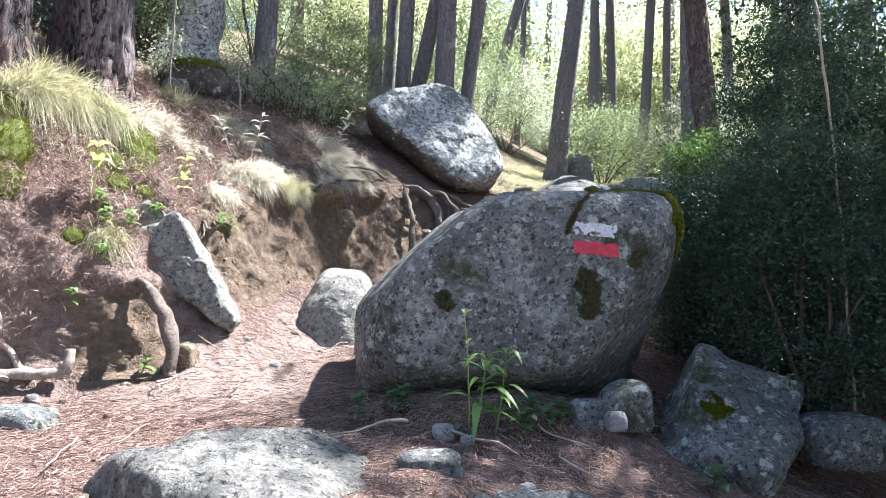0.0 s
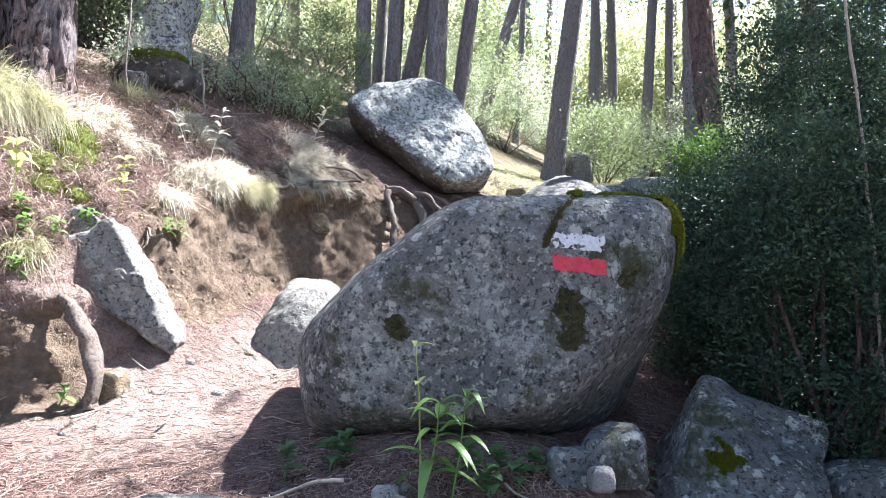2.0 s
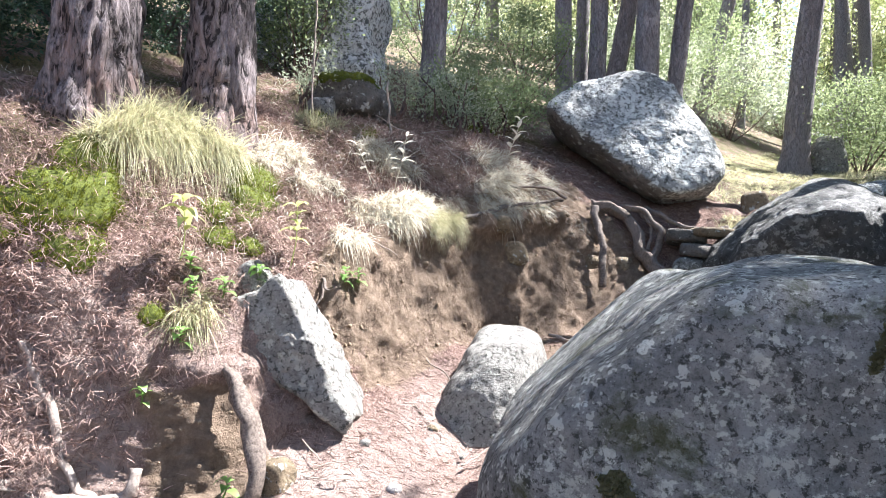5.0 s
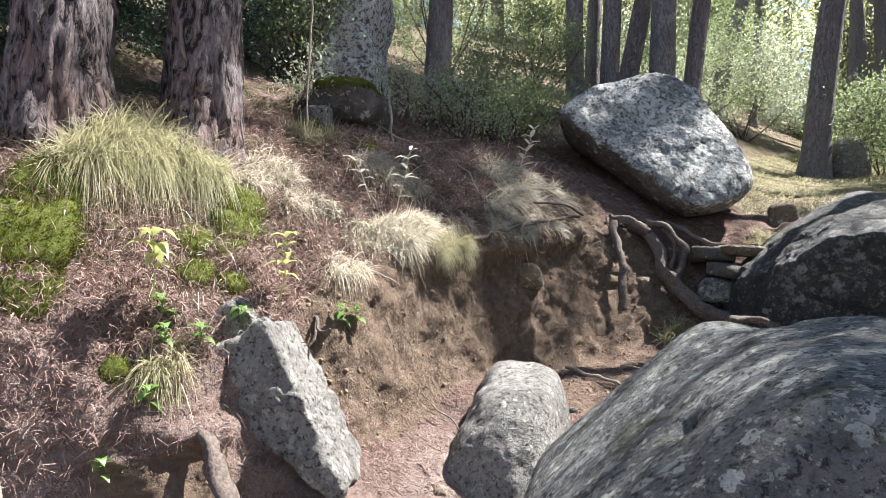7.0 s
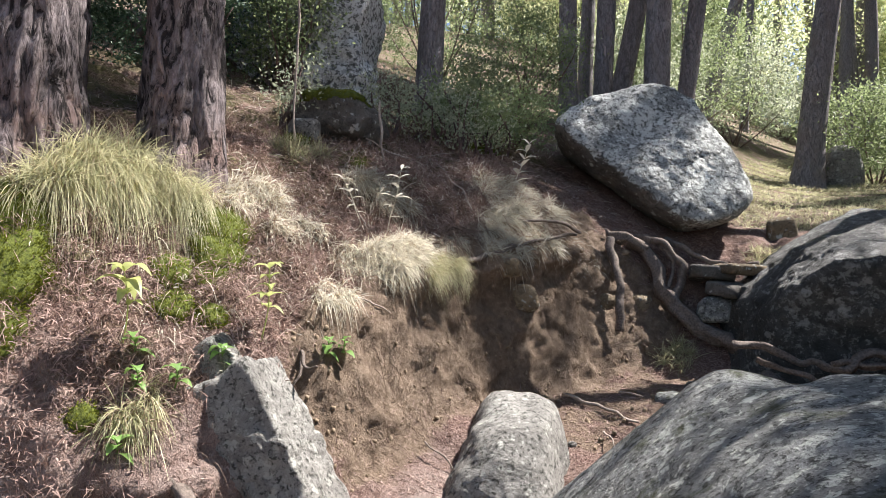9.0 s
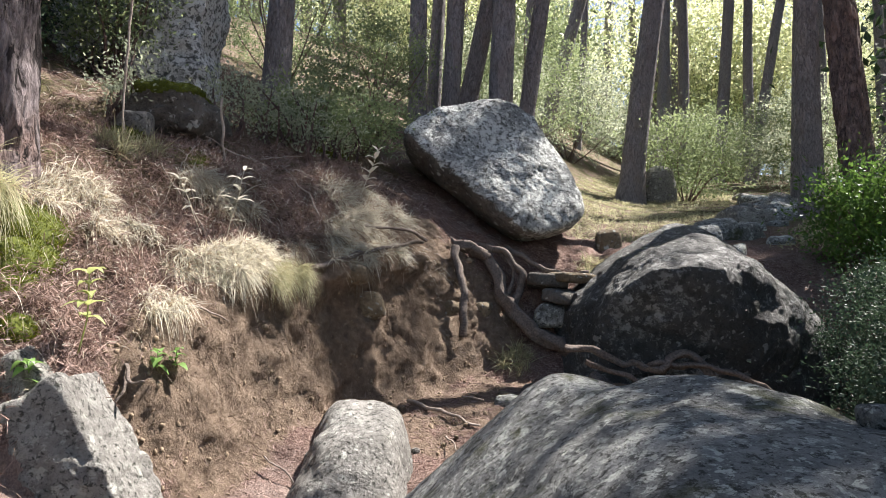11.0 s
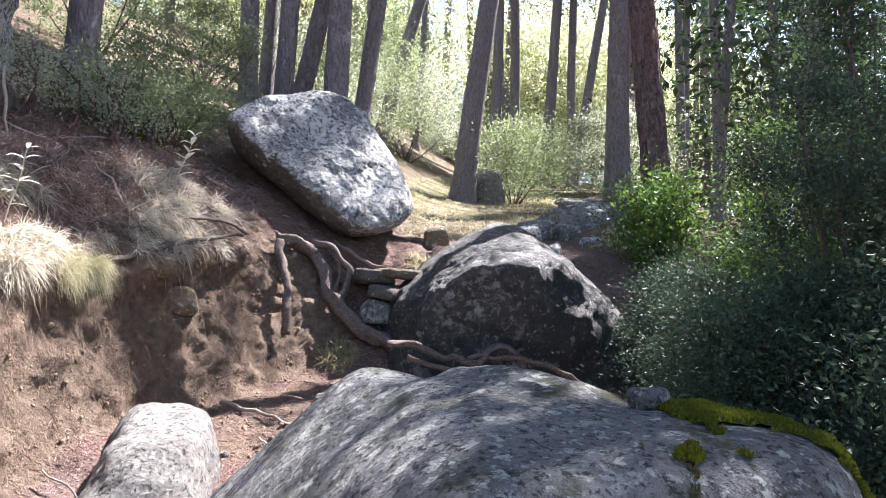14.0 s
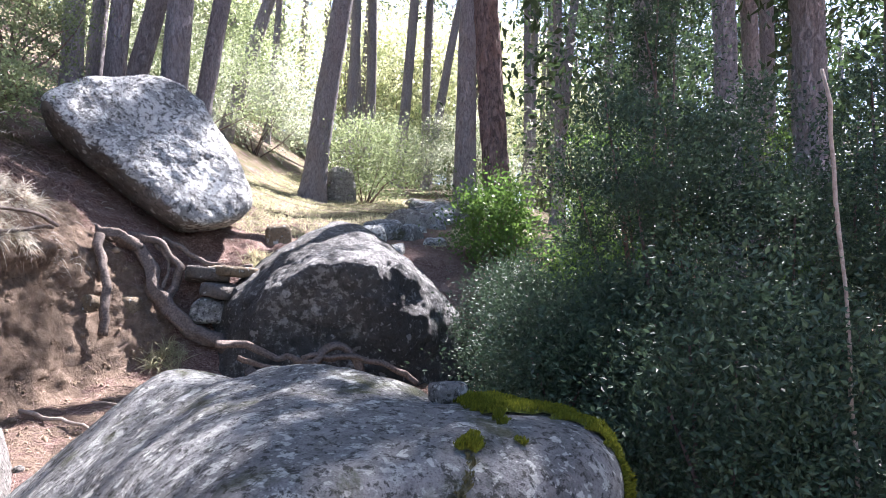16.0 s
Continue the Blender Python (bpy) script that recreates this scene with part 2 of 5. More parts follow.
def boulder_mesh(planes, soft=7.0, level=6, rough=0.03, seed=0, dents=0.0, bumps=()):
    """A worn block: the space inside planes (normal x, y, z and distance), its edges rounded, its skin uneven."""
    dirs, faces = ico(level)
    pl = np.array(planes, dtype=float)
    n = pl[:, :3] / np.linalg.norm(pl[:, :3], axis=1)[:, None]
    q = np.clip(dirs @ n.T / pl[:, 3], 0, None)
    r = (q ** soft).sum(1) ** (-1 / soft)
    p = dirs * r[:, None]
    off = Vector((seed * 7.3, seed * 3.1, seed * 5.7))
    size = float(r.mean())
    h = np.array([noise_at(Vector(v) + off, 1.3 / size, 5) * 0.9 + noise_at(Vector(v) + off, 6, 5) * 0.28
                  - dents * max(0.0, noise_at(Vector(v) - off, 2.6 / size, 2) - 0.15) for v in p])
    for x, y, z, rad, amount in bumps:
        h = h + amount / rough * np.exp(-((p - (x, y, z)) ** 2).sum(1) / rad ** 2)
    return p + dirs * (h * rough)[:, None], faces


def rock(name, label, at, planes, material, soft=7.0, level=5, rough=0.03, seed=0, turn=(0, 0, 0), group="", dents=0.0, bumps=()):
    v, f = boulder_mesh(planes, soft, level, rough, seed, dents, bumps)
    rot = np.array(Euler([radians(a) for a in turn]).to_matrix())
    return thing(name, label, "rock", v @ rot.T, f, material, group, at=at)


def box_planes(sx, sy, sz, seed=0, extra=6):
    """Planes of a rough block of those half sizes."""
    rng = random.Random(seed)
    pl = [(1, 0, 0, sx), (-1, 0, 0, sx), (0, 1, 0, sy), (0, -1, 0, sy), (0, 0, 1, sz), (0, 0, -1, sz)]
    for _ in range(extra):
        d = Vector((rng.uniform(-1, 1), rng.uniform(-1, 1), rng.uniform(-0.6, 1))).normalized()
        pl.append((*d, (abs(d.x) * sx + abs(d.y) * sy + abs(d.z) * sz) * rng.uniform(0.68, 0.85)))
    return pl


def tube(points, radii, sides=8, wob=0.0, seed=0):
    """Verts and faces of a tapering tube along points, with closed ends."""
    pts = [Vector(p) for p in points]
    verts, faces = [], []
    side = Vector((1, 0.13, 0.07))
    for i, p in enumerate(pts):
        d = (pts[min(i + 1, len(pts) - 1)] - pts[max(i - 1, 0)]).normalized()
        u = (side - d * side.dot(d)).normalized()
        side = u
        w = d.cross(u)
        for k in range(sides):
            a = 2 * math.pi * k / sides
            r = radii[i] * (1 + wob * noise_at(p + Vector((k * 1.7, seed, 0)), 3, 2))
            verts.append(p + u * (math.cos(a) * r) + w * (math.sin(a) * r))
    for i in range(len(pts) - 1):
        for k in range(sides):
            k2 = (k + 1) % sides
            faces.append((i * sides + k, i * sides + k2, (i + 1) * sides + k2, (i + 1) * sides + k))
    faces.append(tuple(range(sides))[::-1])
    faces.append(tuple(range((len(pts) - 1) * sides, len(pts) * sides)))
    return verts, faces


def join(shapes):
    verts, faces = [], []
    for v, f in shapes:
        o = len(verts)
        verts.extend(v)
        faces.extend([tuple(i + o for i in g) for g in f])
    return verts, faces


def curve_pts(ctrl, n=24, wander=0.0, seed=0):
    """A smooth line through a few points (Catmull-Rom), with a little wander."""
    c = [Vector(p) for p in ctrl]
    c = [2 * c[0] - c[1]] + c + [2 * c[-1] - c[-2]]
    out = []
    for i in range(n):
        s = i / (n - 1) * (len(c) - 3)
        k = min(int(s), len(c) - 4)
        t = s - k
        a, b, d, e = c[k:k + 4]
        p = 0.5 * (2 * b + (d - a) * t + (2 * a - 5 * b + 4 * d - e) * t * t + (3 * b - a - 3 * d + e) * t ** 3)
        w = Vector((noise_at(p + Vector((seed, 0, 0)), 5, 2), noise_at(p + Vector((0, seed + 9, 0)), 5, 2), noise_at(p + Vector((0, 0, seed + 5)), 5, 2)))
        out.append(p + w * wander)
    return out


def leaves(pos, size, rng, aspect=0.5, out=None, up=0.3, spread=1.0, fold=0.25):
    """Verts and faces of one folded leaf at each place, pointing outwards from out or at random."""
    n = len(pos)
    d = rng.normal(size=(n, 3)) * spread
    if out is not None:
        d += out
    d[:, 2] += up
    d /= np.linalg.norm(d, axis=1)[:, None] + 1e-9
    s = rng.normal(size=(n, 3))
    s -= d * (s * d).sum(1)[:, None]
    s /= np.linalg.norm(s, axis=1)[:, None] + 1e-9
    w = np.cross(d, s)
    ln = (size * rng.uniform(0.6, 1.25, n))[:, None]
    mid = pos + d * ln * 0.45
    v = np.empty((n, 4, 3))
    v[:, 0] = pos
    v[:, 1] = mid + s * ln * aspect * 0.5 + w * ln * fold * 0.4
    v[:, 2] = pos + d * ln
    v[:, 3] = mid - s * ln * aspect * 0.5 + w * ln * fold * 0.4
    k = np.arange(n)[:, None] * 4
    f = np.concatenate([k + [0, 1, 2], k + [0, 2, 3]], 0)
    return v.reshape(-1, 3), f


def clumped(n, clumps, radius, rng, centre, half, shell=0.55):
    """Places gathered in clumps within an ellipsoid, mostly near its skin; and the clumps' centres."""
    c = rng.normal(size=(clumps, 3))
    c /= np.linalg.norm(c, axis=1)[:, None]
    c = np.array(centre) + c * np.array(half) * rng.uniform(shell, 1.0, clumps)[:, None]
    which = rng.integers(0, clumps, n)
    g = rng.normal(size=(n, 3))
    rr = radius * rng.uniform(0.5, 1.3, clumps)
    p = c[which] + g * rr[which][:, None] * np.array((1, 1, 0.7))
    return p, c, (p - c[which]) / radius

# ---------------- the ground ----------------
def smooth_table(y, ys, zs, width=0.35):
    y = np.asarray(y, dtype=float)
    return sum(np.interp(y + o * width, ys, zs) for o in (-1, -0.5, 0, 0.5, 1)) / 5


def floor_z(y):
    return smooth_table(y, (-40, -10, 0, 2, 3, 4.2, 4.8, 5.2, 5.6, 6.3, 7.2, 8.3, 8.9, 9.5, 12, 16, 25, 60, 160),
                        (-6, -2.2, 0, 0.5, 0.6, 0.68, 0.72, 0.85, 0.98, 1.25, 1.42, 1.55, 2.3, 2.72, 3.3, 4.2, 6.2, 13, 26), 0.25)


def foot_x(y):
    return smooth_table(y, (-40, -10, 0, 3, 4.0, 4.35, 4.7, 5.5, 6.3, 7.2, 7.8, 8.4, 9, 10, 12, 16, 25, 60, 160),
                        (-4, -3.6, -3.5, -3.2, -2.5, -2.02, -1.9, -1.55, -1.38, -0.95, -0.55, -0.05, 0.9, 1.9, 3.1, 4.9, 8, 20, 50), 0.25)


def bank_w(y):
    """How far back the steep cut and the gentler brow of the bank reach, and the cut's share of the height."""
    ys = (-40, 3, 4.0, 4.3, 4.6, 5.2, 6, 7.5, 8.3, 9.2, 16, 60)
    return (smooth_table(y, ys, (2.5, 1.6, 1.2, 0.3, 0.22, 0.5, 0.4, 0.5, 0.75, 2.0, 5, 9)), smooth_table(y, ys, (4, 3.0, 2.2, 1.7, 1.6, 1.6, 1.5, 1.1, 1.4, 3.0, 6, 10)),
            smooth_table(y, ys, (0.5, 0.5, 0.5, 0.45, 0.45, 0.5, 0.58, 0.8, 0.7, 0.5, 0.5, 0.5)))


def ease(t):
    t = np.clip(t, 0, 1)
    return t * t * (3 - 2 * t)


def ground_z(x, y):
    x, y = np.asarray(x, dtype=float), np.asarray(y, dtype=float)
    f = floor_z(y) + 0.5 * np.clip(-1.0 - np.maximum(x, foot_x(y)), 0, 1) * smooth_table(y, (4.4, 5.0, 6.8, 7.4), (0, 1, 1, 0))
    hill = 2.9 - 0.43 * (np.maximum(x, -7) + 0.71) - 0.25 * np.minimum(x + 7, 0) + 0.36 * (np.minimum(y, 40) - 7.94) + 0.3 * np.maximum(y - 40, 0)
    s = foot_x(y) - x
    w1, w2, share = bank_w(y)
    up = share * ease(s / w1) + (1 - share) * ease(s / w2)
    z = f + np.maximum(hill - f, 0) * up
    edge = foot_x(y) + smooth_table(y, (0, 8, 10, 60), (3.6, 2.6, 2.2, 6))
    z = z - 0.22 * np.clip(x - edge, 0, 25)
    z = z + 0.13 * np.exp(-((x - 0.4) / 0.75) ** 2 - ((y - 3.5) / 0.36) ** 2)
    return z


def gz(x, y):
    return float(ground_z(x, y))


def axis(marks):
    out = []
    for a, b, step in marks:
        out.extend(np.arange(a, b, step))
    return np.array(out + [marks[-1][1]])


gx = axis([(-300, -40, 20), (-40, -8, 1.5), (-8, -4, 0.16), (-4, 2.6, 0.028), (2.6, 6, 0.12), (6, 40, 1.2), (40, 300, 20)])
gy = axis([(-120, -20, 12), (-20, 0, 1), (0, 1.9, 0.12), (1.9, 9.6, 0.028), (9.6, 14, 0.1), (14, 60, 0.8), (60, 420, 20)])
GX, GY = np.meshgrid(gx, gy)
inner = np.nonzero((gx >= -4) & (gx <= 2.6))[0]
for i, y in enumerate(gy):
    # more columns where the cut is steep
    fine = np.linspace(gx[inner[0]], gx[inner[-1]], 1400)
    foot, wide = float(foot_x(y)), float(bank_w(y)[0])
    weight = 1 + 6 * float(np.interp(y, (3, 3.6, 9, 9.6), (0, 1, 1, 0))) * ease((fine - foot + wide + 0.2) / 0.12) * ease((foot + 0.15 - fine) / 0.12)
    total = np.concatenate([[0], np.cumsum((weight[1:] + weight[:-1]) / 2)])
    GX[i, inner] = np.interp(np.linspace(0, total[-1], len(inner)), total, fine)
GZ = ground_z(GX, GY)
AREA = np.gradient(GX, axis=1) * np.gradient(GY, axis=0)
near = (GX > -5) & (GX < 3.5) & (GY > 0) & (GY < 13)
slope_x = (ground_z(GX + 0.01, GY) - ground_z(GX - 0.01, GY)) / 0.02
slope_y = (ground_z(GX, GY + 0.01) - ground_z(GX, GY - 0.01)) / 0.02
steep = np.clip(np.hypot(slope_x, slope_y) - 0.6, 0, 1.6)
rows_, cols_ = np.nonzero(near)
FOOT = foot_x(GY)
FLAT = floor_z(GY)
for i, j in zip(rows_, cols_):
    p = Vector((GX[i, j], GY[i, j], GZ[i, j]))
    k = float(steep[i, j]) / 1.6
    nrm = Vector((-slope_x[i, j], -slope_y[i, j], 1)).normalized()
    back = float(FOOT[i, j]) - p.x
    d = 0.05 * noise_at(p, 1.7, 3) + 0.022 * noise_at(p, 7, 5)
    if back > 0.1 and p.y < 10:
        d += min(1.0, (back - 0.1) / 0.3) * (1 - 0.6 * k) * (0.07 * noise_at(p, 2.6, 4) + 0.035 * noise_at(p, 8, 4))
    d += k * (0.035 * noise_at(p, 5, 4) + 0.022 * abs(noise_at(p, 16, 4)))
    # the turf's lip overhangs the cut
    lip = math.exp(-((p.z - float(FLAT[i, j]) - 1.12) / 0.17) ** 2) * min(max((p.y - 6.3) / 0.5, 0), 1) * min(max((8.5 - p.y) / 0.4, 0), 1) * k
    lip += 0.4 * math.exp(-((p.z - 1.42) / 0.12) ** 2 - ((p.y - 4.45) / 0.22) ** 2) * k
    out = d + 0.15 * lip * (1 + 0.6 * noise_at(p, 4, 3))
    GX[i, j] += nrm.x * out
    GY[i, j] += nrm.y * out
    GZ[i, j] += nrm.z * d - 0.04 * lip
ny, nx = GX.shape
gv = np.stack([GX.ravel(), GY.ravel(), GZ.ravel()], 1)
idx = np.arange(ny * nx).reshape(ny, nx)
gf = np.stack([idx[:-1, :-1].ravel(), idx[:-1, 1:].ravel(), idx[1:, 1:].ravel(), idx[1:, :-1].ravel()], 1)
ground = thing("ground", "steep forest floor of red pine needles and bare sandy soil", "ground", gv, gf, M_GROUND, kind="structure")
green = np.clip((foot_x(GY) - bank_w(GY)[0] - GX) / 0.8, 0, 1) * np.clip((GY - 3.5) / 1.0, 0, 1) * 0.75
green = np.maximum(green, np.clip((GY - 10) / 3, 0, 1))
ga = ground.data.attributes.new("green", "FLOAT", "POINT")
ga.data.foreach_set("value", green.ravel().astype(np.float32))

w_cut = bank_w(GY)[0]
s_cut = foot_x(GY) - GX
bare = np.clip(1.4 - np.abs(s_cut / w_cut - 0.55) * 1.6, 0, 1) * np.clip((GY - 5.0) / 0.5, 0, 1) * np.clip((9.0 - GY) / 0.5, 0, 1)
bare = np.maximum(bare, (1.3 - np.hypot((GX + 2.1) / 0.4, (GY - 4.42) / 0.32)) * np.clip((1.36 - GZ) / 0.08, 0, 1))
bare = np.maximum(bare, 0.55 * np.clip((GY - 6) / 0.5, 0, 1) * np.clip((8.6 - GY) / 0.5, 0, 1) * (s_cut < 0.1))
ba = ground.data.attributes.new("bare", "FLOAT", "POINT")
ba.data.foreach_set("value", np.clip(bare, 0, 1).ravel().astype(np.float32))

dust = np.clip(1.3 - np.hypot((GX + 1.45) / 0.9, (GY - 4.45) / 0.75), 0, 1)
dust = np.maximum(dust, np.clip(1.2 - np.hypot((GX + 1.15) / 0.4, (GY - 5.4) / 0.7), 0, 1))
dust = np.maximum(dust, np.clip(1.2 - np.hypot((GX + 2.7) / 0.5, (GY - 4.15) / 0.35), 0, 1))
da = ground.data.attributes.new("dust", "FLOAT", "POINT")
da.data.foreach_set("value", dust.ravel().astype(np.float32))

# ---------------- boulders ----------------
# the great boulder that bears the trail mark
GREAT_AT = (0.42, 4.25, 1.25)
great = rock("boulder", "huge grey lichen-spotted granite boulder with painted trail mark", GREAT_AT,
             [(0, -1, 0.04, 0.77), (-1, -0.1, -0.05, 1.0), (-0.65, -0.12, 0.76, 0.63), (0, -0.06, 1, 0.66), (0.62, 0.55, 0.56, 0.77), (0.7, -0.4, -0.6, 0.74), (1, -0.1, 0, 1.0),
              (0, -0.3, -1, 0.63), (0, 1, 0.1, 0.95), (-0.7, -0.75, -0.1, 1.07), (0.55, -0.85, -0.1, 1.02), (0.1, -0.7, 0.75, 0.98)],
             M_ROCK, 12, 7, 0.03, 1, bumps=[(0.38, 0.35, 0.64, 0.26, 0.065), (0.12, 0.55, 0.66, 0.14, 0.045), (0.62, 0.3, 0.6, 0.16, 0.04), (-0.3, 0.72, 0.62, 0.14, 0.04), (-0.07, 0.6, 0.64, 0.11, -0.06), (0.15, 0.36, 0.66, 0.14, 0.03), (0.52, -0.02, 0.62, 0.1, -0.03), (-0.42, -0.3, 0.42, 0.07, -0.05)])
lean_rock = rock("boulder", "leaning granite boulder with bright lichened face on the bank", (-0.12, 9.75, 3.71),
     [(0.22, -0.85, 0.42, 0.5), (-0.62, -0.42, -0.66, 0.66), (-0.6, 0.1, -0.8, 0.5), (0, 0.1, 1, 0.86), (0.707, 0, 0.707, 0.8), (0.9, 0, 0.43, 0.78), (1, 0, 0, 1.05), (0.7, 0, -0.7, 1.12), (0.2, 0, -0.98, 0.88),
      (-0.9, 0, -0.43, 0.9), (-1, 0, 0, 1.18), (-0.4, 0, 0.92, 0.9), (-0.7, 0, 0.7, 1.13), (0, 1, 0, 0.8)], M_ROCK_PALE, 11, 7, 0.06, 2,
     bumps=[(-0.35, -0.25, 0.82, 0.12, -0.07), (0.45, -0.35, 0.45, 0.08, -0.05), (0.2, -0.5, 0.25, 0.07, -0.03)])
lean_rock.data.materials.append(M_ROCK_BARE)      # faces turned down and left take a darker brown granite
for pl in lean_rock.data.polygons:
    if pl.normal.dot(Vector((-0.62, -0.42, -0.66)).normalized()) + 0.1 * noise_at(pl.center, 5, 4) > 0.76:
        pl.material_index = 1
rock("boulder", "dark damp granite boulder across the trail, shade in its colour", (1.6, 8.4, 1.98),
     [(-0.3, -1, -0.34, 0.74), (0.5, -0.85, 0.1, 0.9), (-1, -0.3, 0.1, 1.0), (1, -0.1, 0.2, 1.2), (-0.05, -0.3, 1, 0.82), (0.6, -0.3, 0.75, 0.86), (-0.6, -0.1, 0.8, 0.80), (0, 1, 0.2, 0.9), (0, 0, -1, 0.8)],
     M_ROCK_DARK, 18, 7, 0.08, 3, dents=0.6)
rock("rock", "pale rounded granite rock standing in the trail", (-0.95, 6.0, 1.0),
     [(-0.1, -1, 0.3, 0.55), (-1, -0.2, 0.42, 0.37), (1, 0, 0.25, 0.36), (0.1, -0.1, 1, 0.52), (0, 1, 0, 0.6), (0, 0, -1, 0.85), (-0.6, -0.3, 0.7, 0.48), (0.5, -0.6, 0.4, 0.5)], M_ROCK_WARM, 9, 6, 0.05, 4)
rock("rock", "long pale granite rock jutting from the bank", (-1.88, 5.03, 1.4), [(1, 0.1, 0.5, 0.4), (1, 0, -0.7, 0.5), (-1, 0, 0.2, 0.5), (0, -1, 0.15, 0.2), (0, 1, 0, 0.24), (0.18, 0, 1, 0.14), (0.3, -0.1, -1, 0.17), (0.2, -1, 0.9, 0.26)], M_ROCK_WARM, 20, 6, 0.05, 5, (0, 51, 8))
rock("rock", "smooth sunlit granite rock beside the trail", (-0.64, 2.5, 0.28), box_planes(0.7, 0.46, 0.36, 6, 6), M_ROCK_WARM, 6, 6, 0.07, 6, (-4, 15, -30))
rock("rock", "low grey granite rock in the trail", (0.37, 2.42, 0.4), box_planes(0.2, 0.16, 0.12, 7, 4), M_ROCK, 7, 5, 0.02, 7)
slab = rock("rock", "flat mossy granite slab beside the bushes", (1.5, 3.66, 0.46), box_planes(0.3, 0.44, 0.3, 8, 3), M_ROCK, 18, 6, 0.06, 8, (32, 24, -18))
ledge = rock("rock", "overhanging mossy ledge rock on the slope", (-2.85, 7.6, 3.76), box_planes(0.36, 0.42, 0.2, 9, 4), M_ROCK_BARE, 8, 6, 0.08, 9, (-8, 4, 12))
rock("boulder", "tall white lichened rock face among shrubs", (-4.05, 9.1, 4.9), box_planes(0.78, 0.5, 2.1, 10, 3), M_CLIFF, 30, 6, 0.16, 10, (-6, 0, 12))


# ---------------- pines ----------------
def trunk_mesh(r0, r1, height, lean, seed, sides=40, rings=120, bark=0.05, flare=0.5):
    v = []
    for i in range(rings):
        t = (i / (rings - 1)) ** 1.6
        z = t * height - 0.25
        r = r0 + (r1 - r0) * t + r0 * flare * math.exp(-max(z, 0) / 0.3)
        for k in range(sides):
            a = 2 * math.pi * k / sides
            q = Vector((math.cos(a) * r0 * 13, math.sin(a) * r0 * 13, z * 1.7 + seed * 3))
            q += Vector((noise_at(q, 0.6, 2), noise_at(q + Vector((5, 0, 0)), 0.6, 2), noise_at(q + Vector((0, 5, 0)), 0.5, 2))) * 0.9
            dd = noise.voronoi(q, distance_metric="DISTANCE")[0]
            d = min(dd[1] - dd[0], 0.5) * 2
            rr = r * (1 - bark + bark * 1.5 * d ** 0.6 + 0.05 * noise_at(q, 0.35, 2) + bark * 0.2 * noise_at(q, 2.2, 3)) * (1 + 0.1 * math.sin(a * 5 + seed) * math.exp(-max(z, 0) / 0.25))
            v.append((math.cos(a) * rr + lean[0] * z + 0.05 * math.sin(z * 0.5 + seed), math.sin(a) * rr + lean[1] * z, z))
    f = []
    for i in range(rings - 1):
        for k in range(sides):
            k2 = (k + 1) % sides
            f.append((i * sides + k, i * sides + k2, (i + 1) * sides + k2, (i + 1) * sides + k))
    f.append(tuple(range((rings - 1) * sides, rings * sides)))
    return v, f


def crown_mesh(height, lean, seed, n=2600, base=0.55, spread=1.4):
    rng = np.random.default_rng(seed)
    shapes, pos, outs = [], [], []
    for b in range(22):
        h = height * (base + (1 - base) * b / 22)
        a = b * 2.4 + seed
        ln = spread * (1.15 - b / 24) * rng.uniform(0.7, 1.1)
        start = Vector((lean[0] * h, lean[1] * h, h))
        end = start + Vector((math.cos(a) * ln, math.sin(a) * ln, ln * 0.25))
        shapes.append(tube([start, (start + end) / 2 + Vector((0, 0, -0.1)), end], (0.05, 0.035, 0.012), 5))
        m = n // 22
        t = rng.uniform(0.35, 1.05, m)[:, None]
        p = np.array(start) + (np.array(end) - np.array(start)) * t + rng.normal(size=(m, 3)) * (0.25, 0.25, 0.14)
        pos.append(p)
    limb = join(shapes)
    lv, lf = leaves(np.concatenate(pos), 0.3, rng, 0.22, None, 0.3)
    return limb, (lv, lf)


PINES = {}


def pine(x, y, r, height, lean=(0, 0), seed=1, near_by=False, material=None, label="", crown=0.55, sink=0.0, spread=1.4):
    ob = thing("pine_tree", label or "tall straight pine with grey fissured trunk", "tree", group="pines of the slope", at=(x, y, gz(x, y) - sink))
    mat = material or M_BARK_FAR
    v, f = trunk_mesh(r, r * 0.55, height, lean, seed, 72 if near_by else 14, 300 if near_by else 26, 0.13 if near_by else 0.05, 0.22 if near_by else 0.25)
    part("trunk", v, f, mat, ob)
    if crown:
        limb, leaf = crown_mesh(height, lean, seed, 2000 if spread > 2 else 2600, crown, spread)
        part("limbs", *limb, mat, ob)
        part("crown", *leaf, M_NEEDLE, ob, "dark green needle crown", False, "stuff")
    return ob


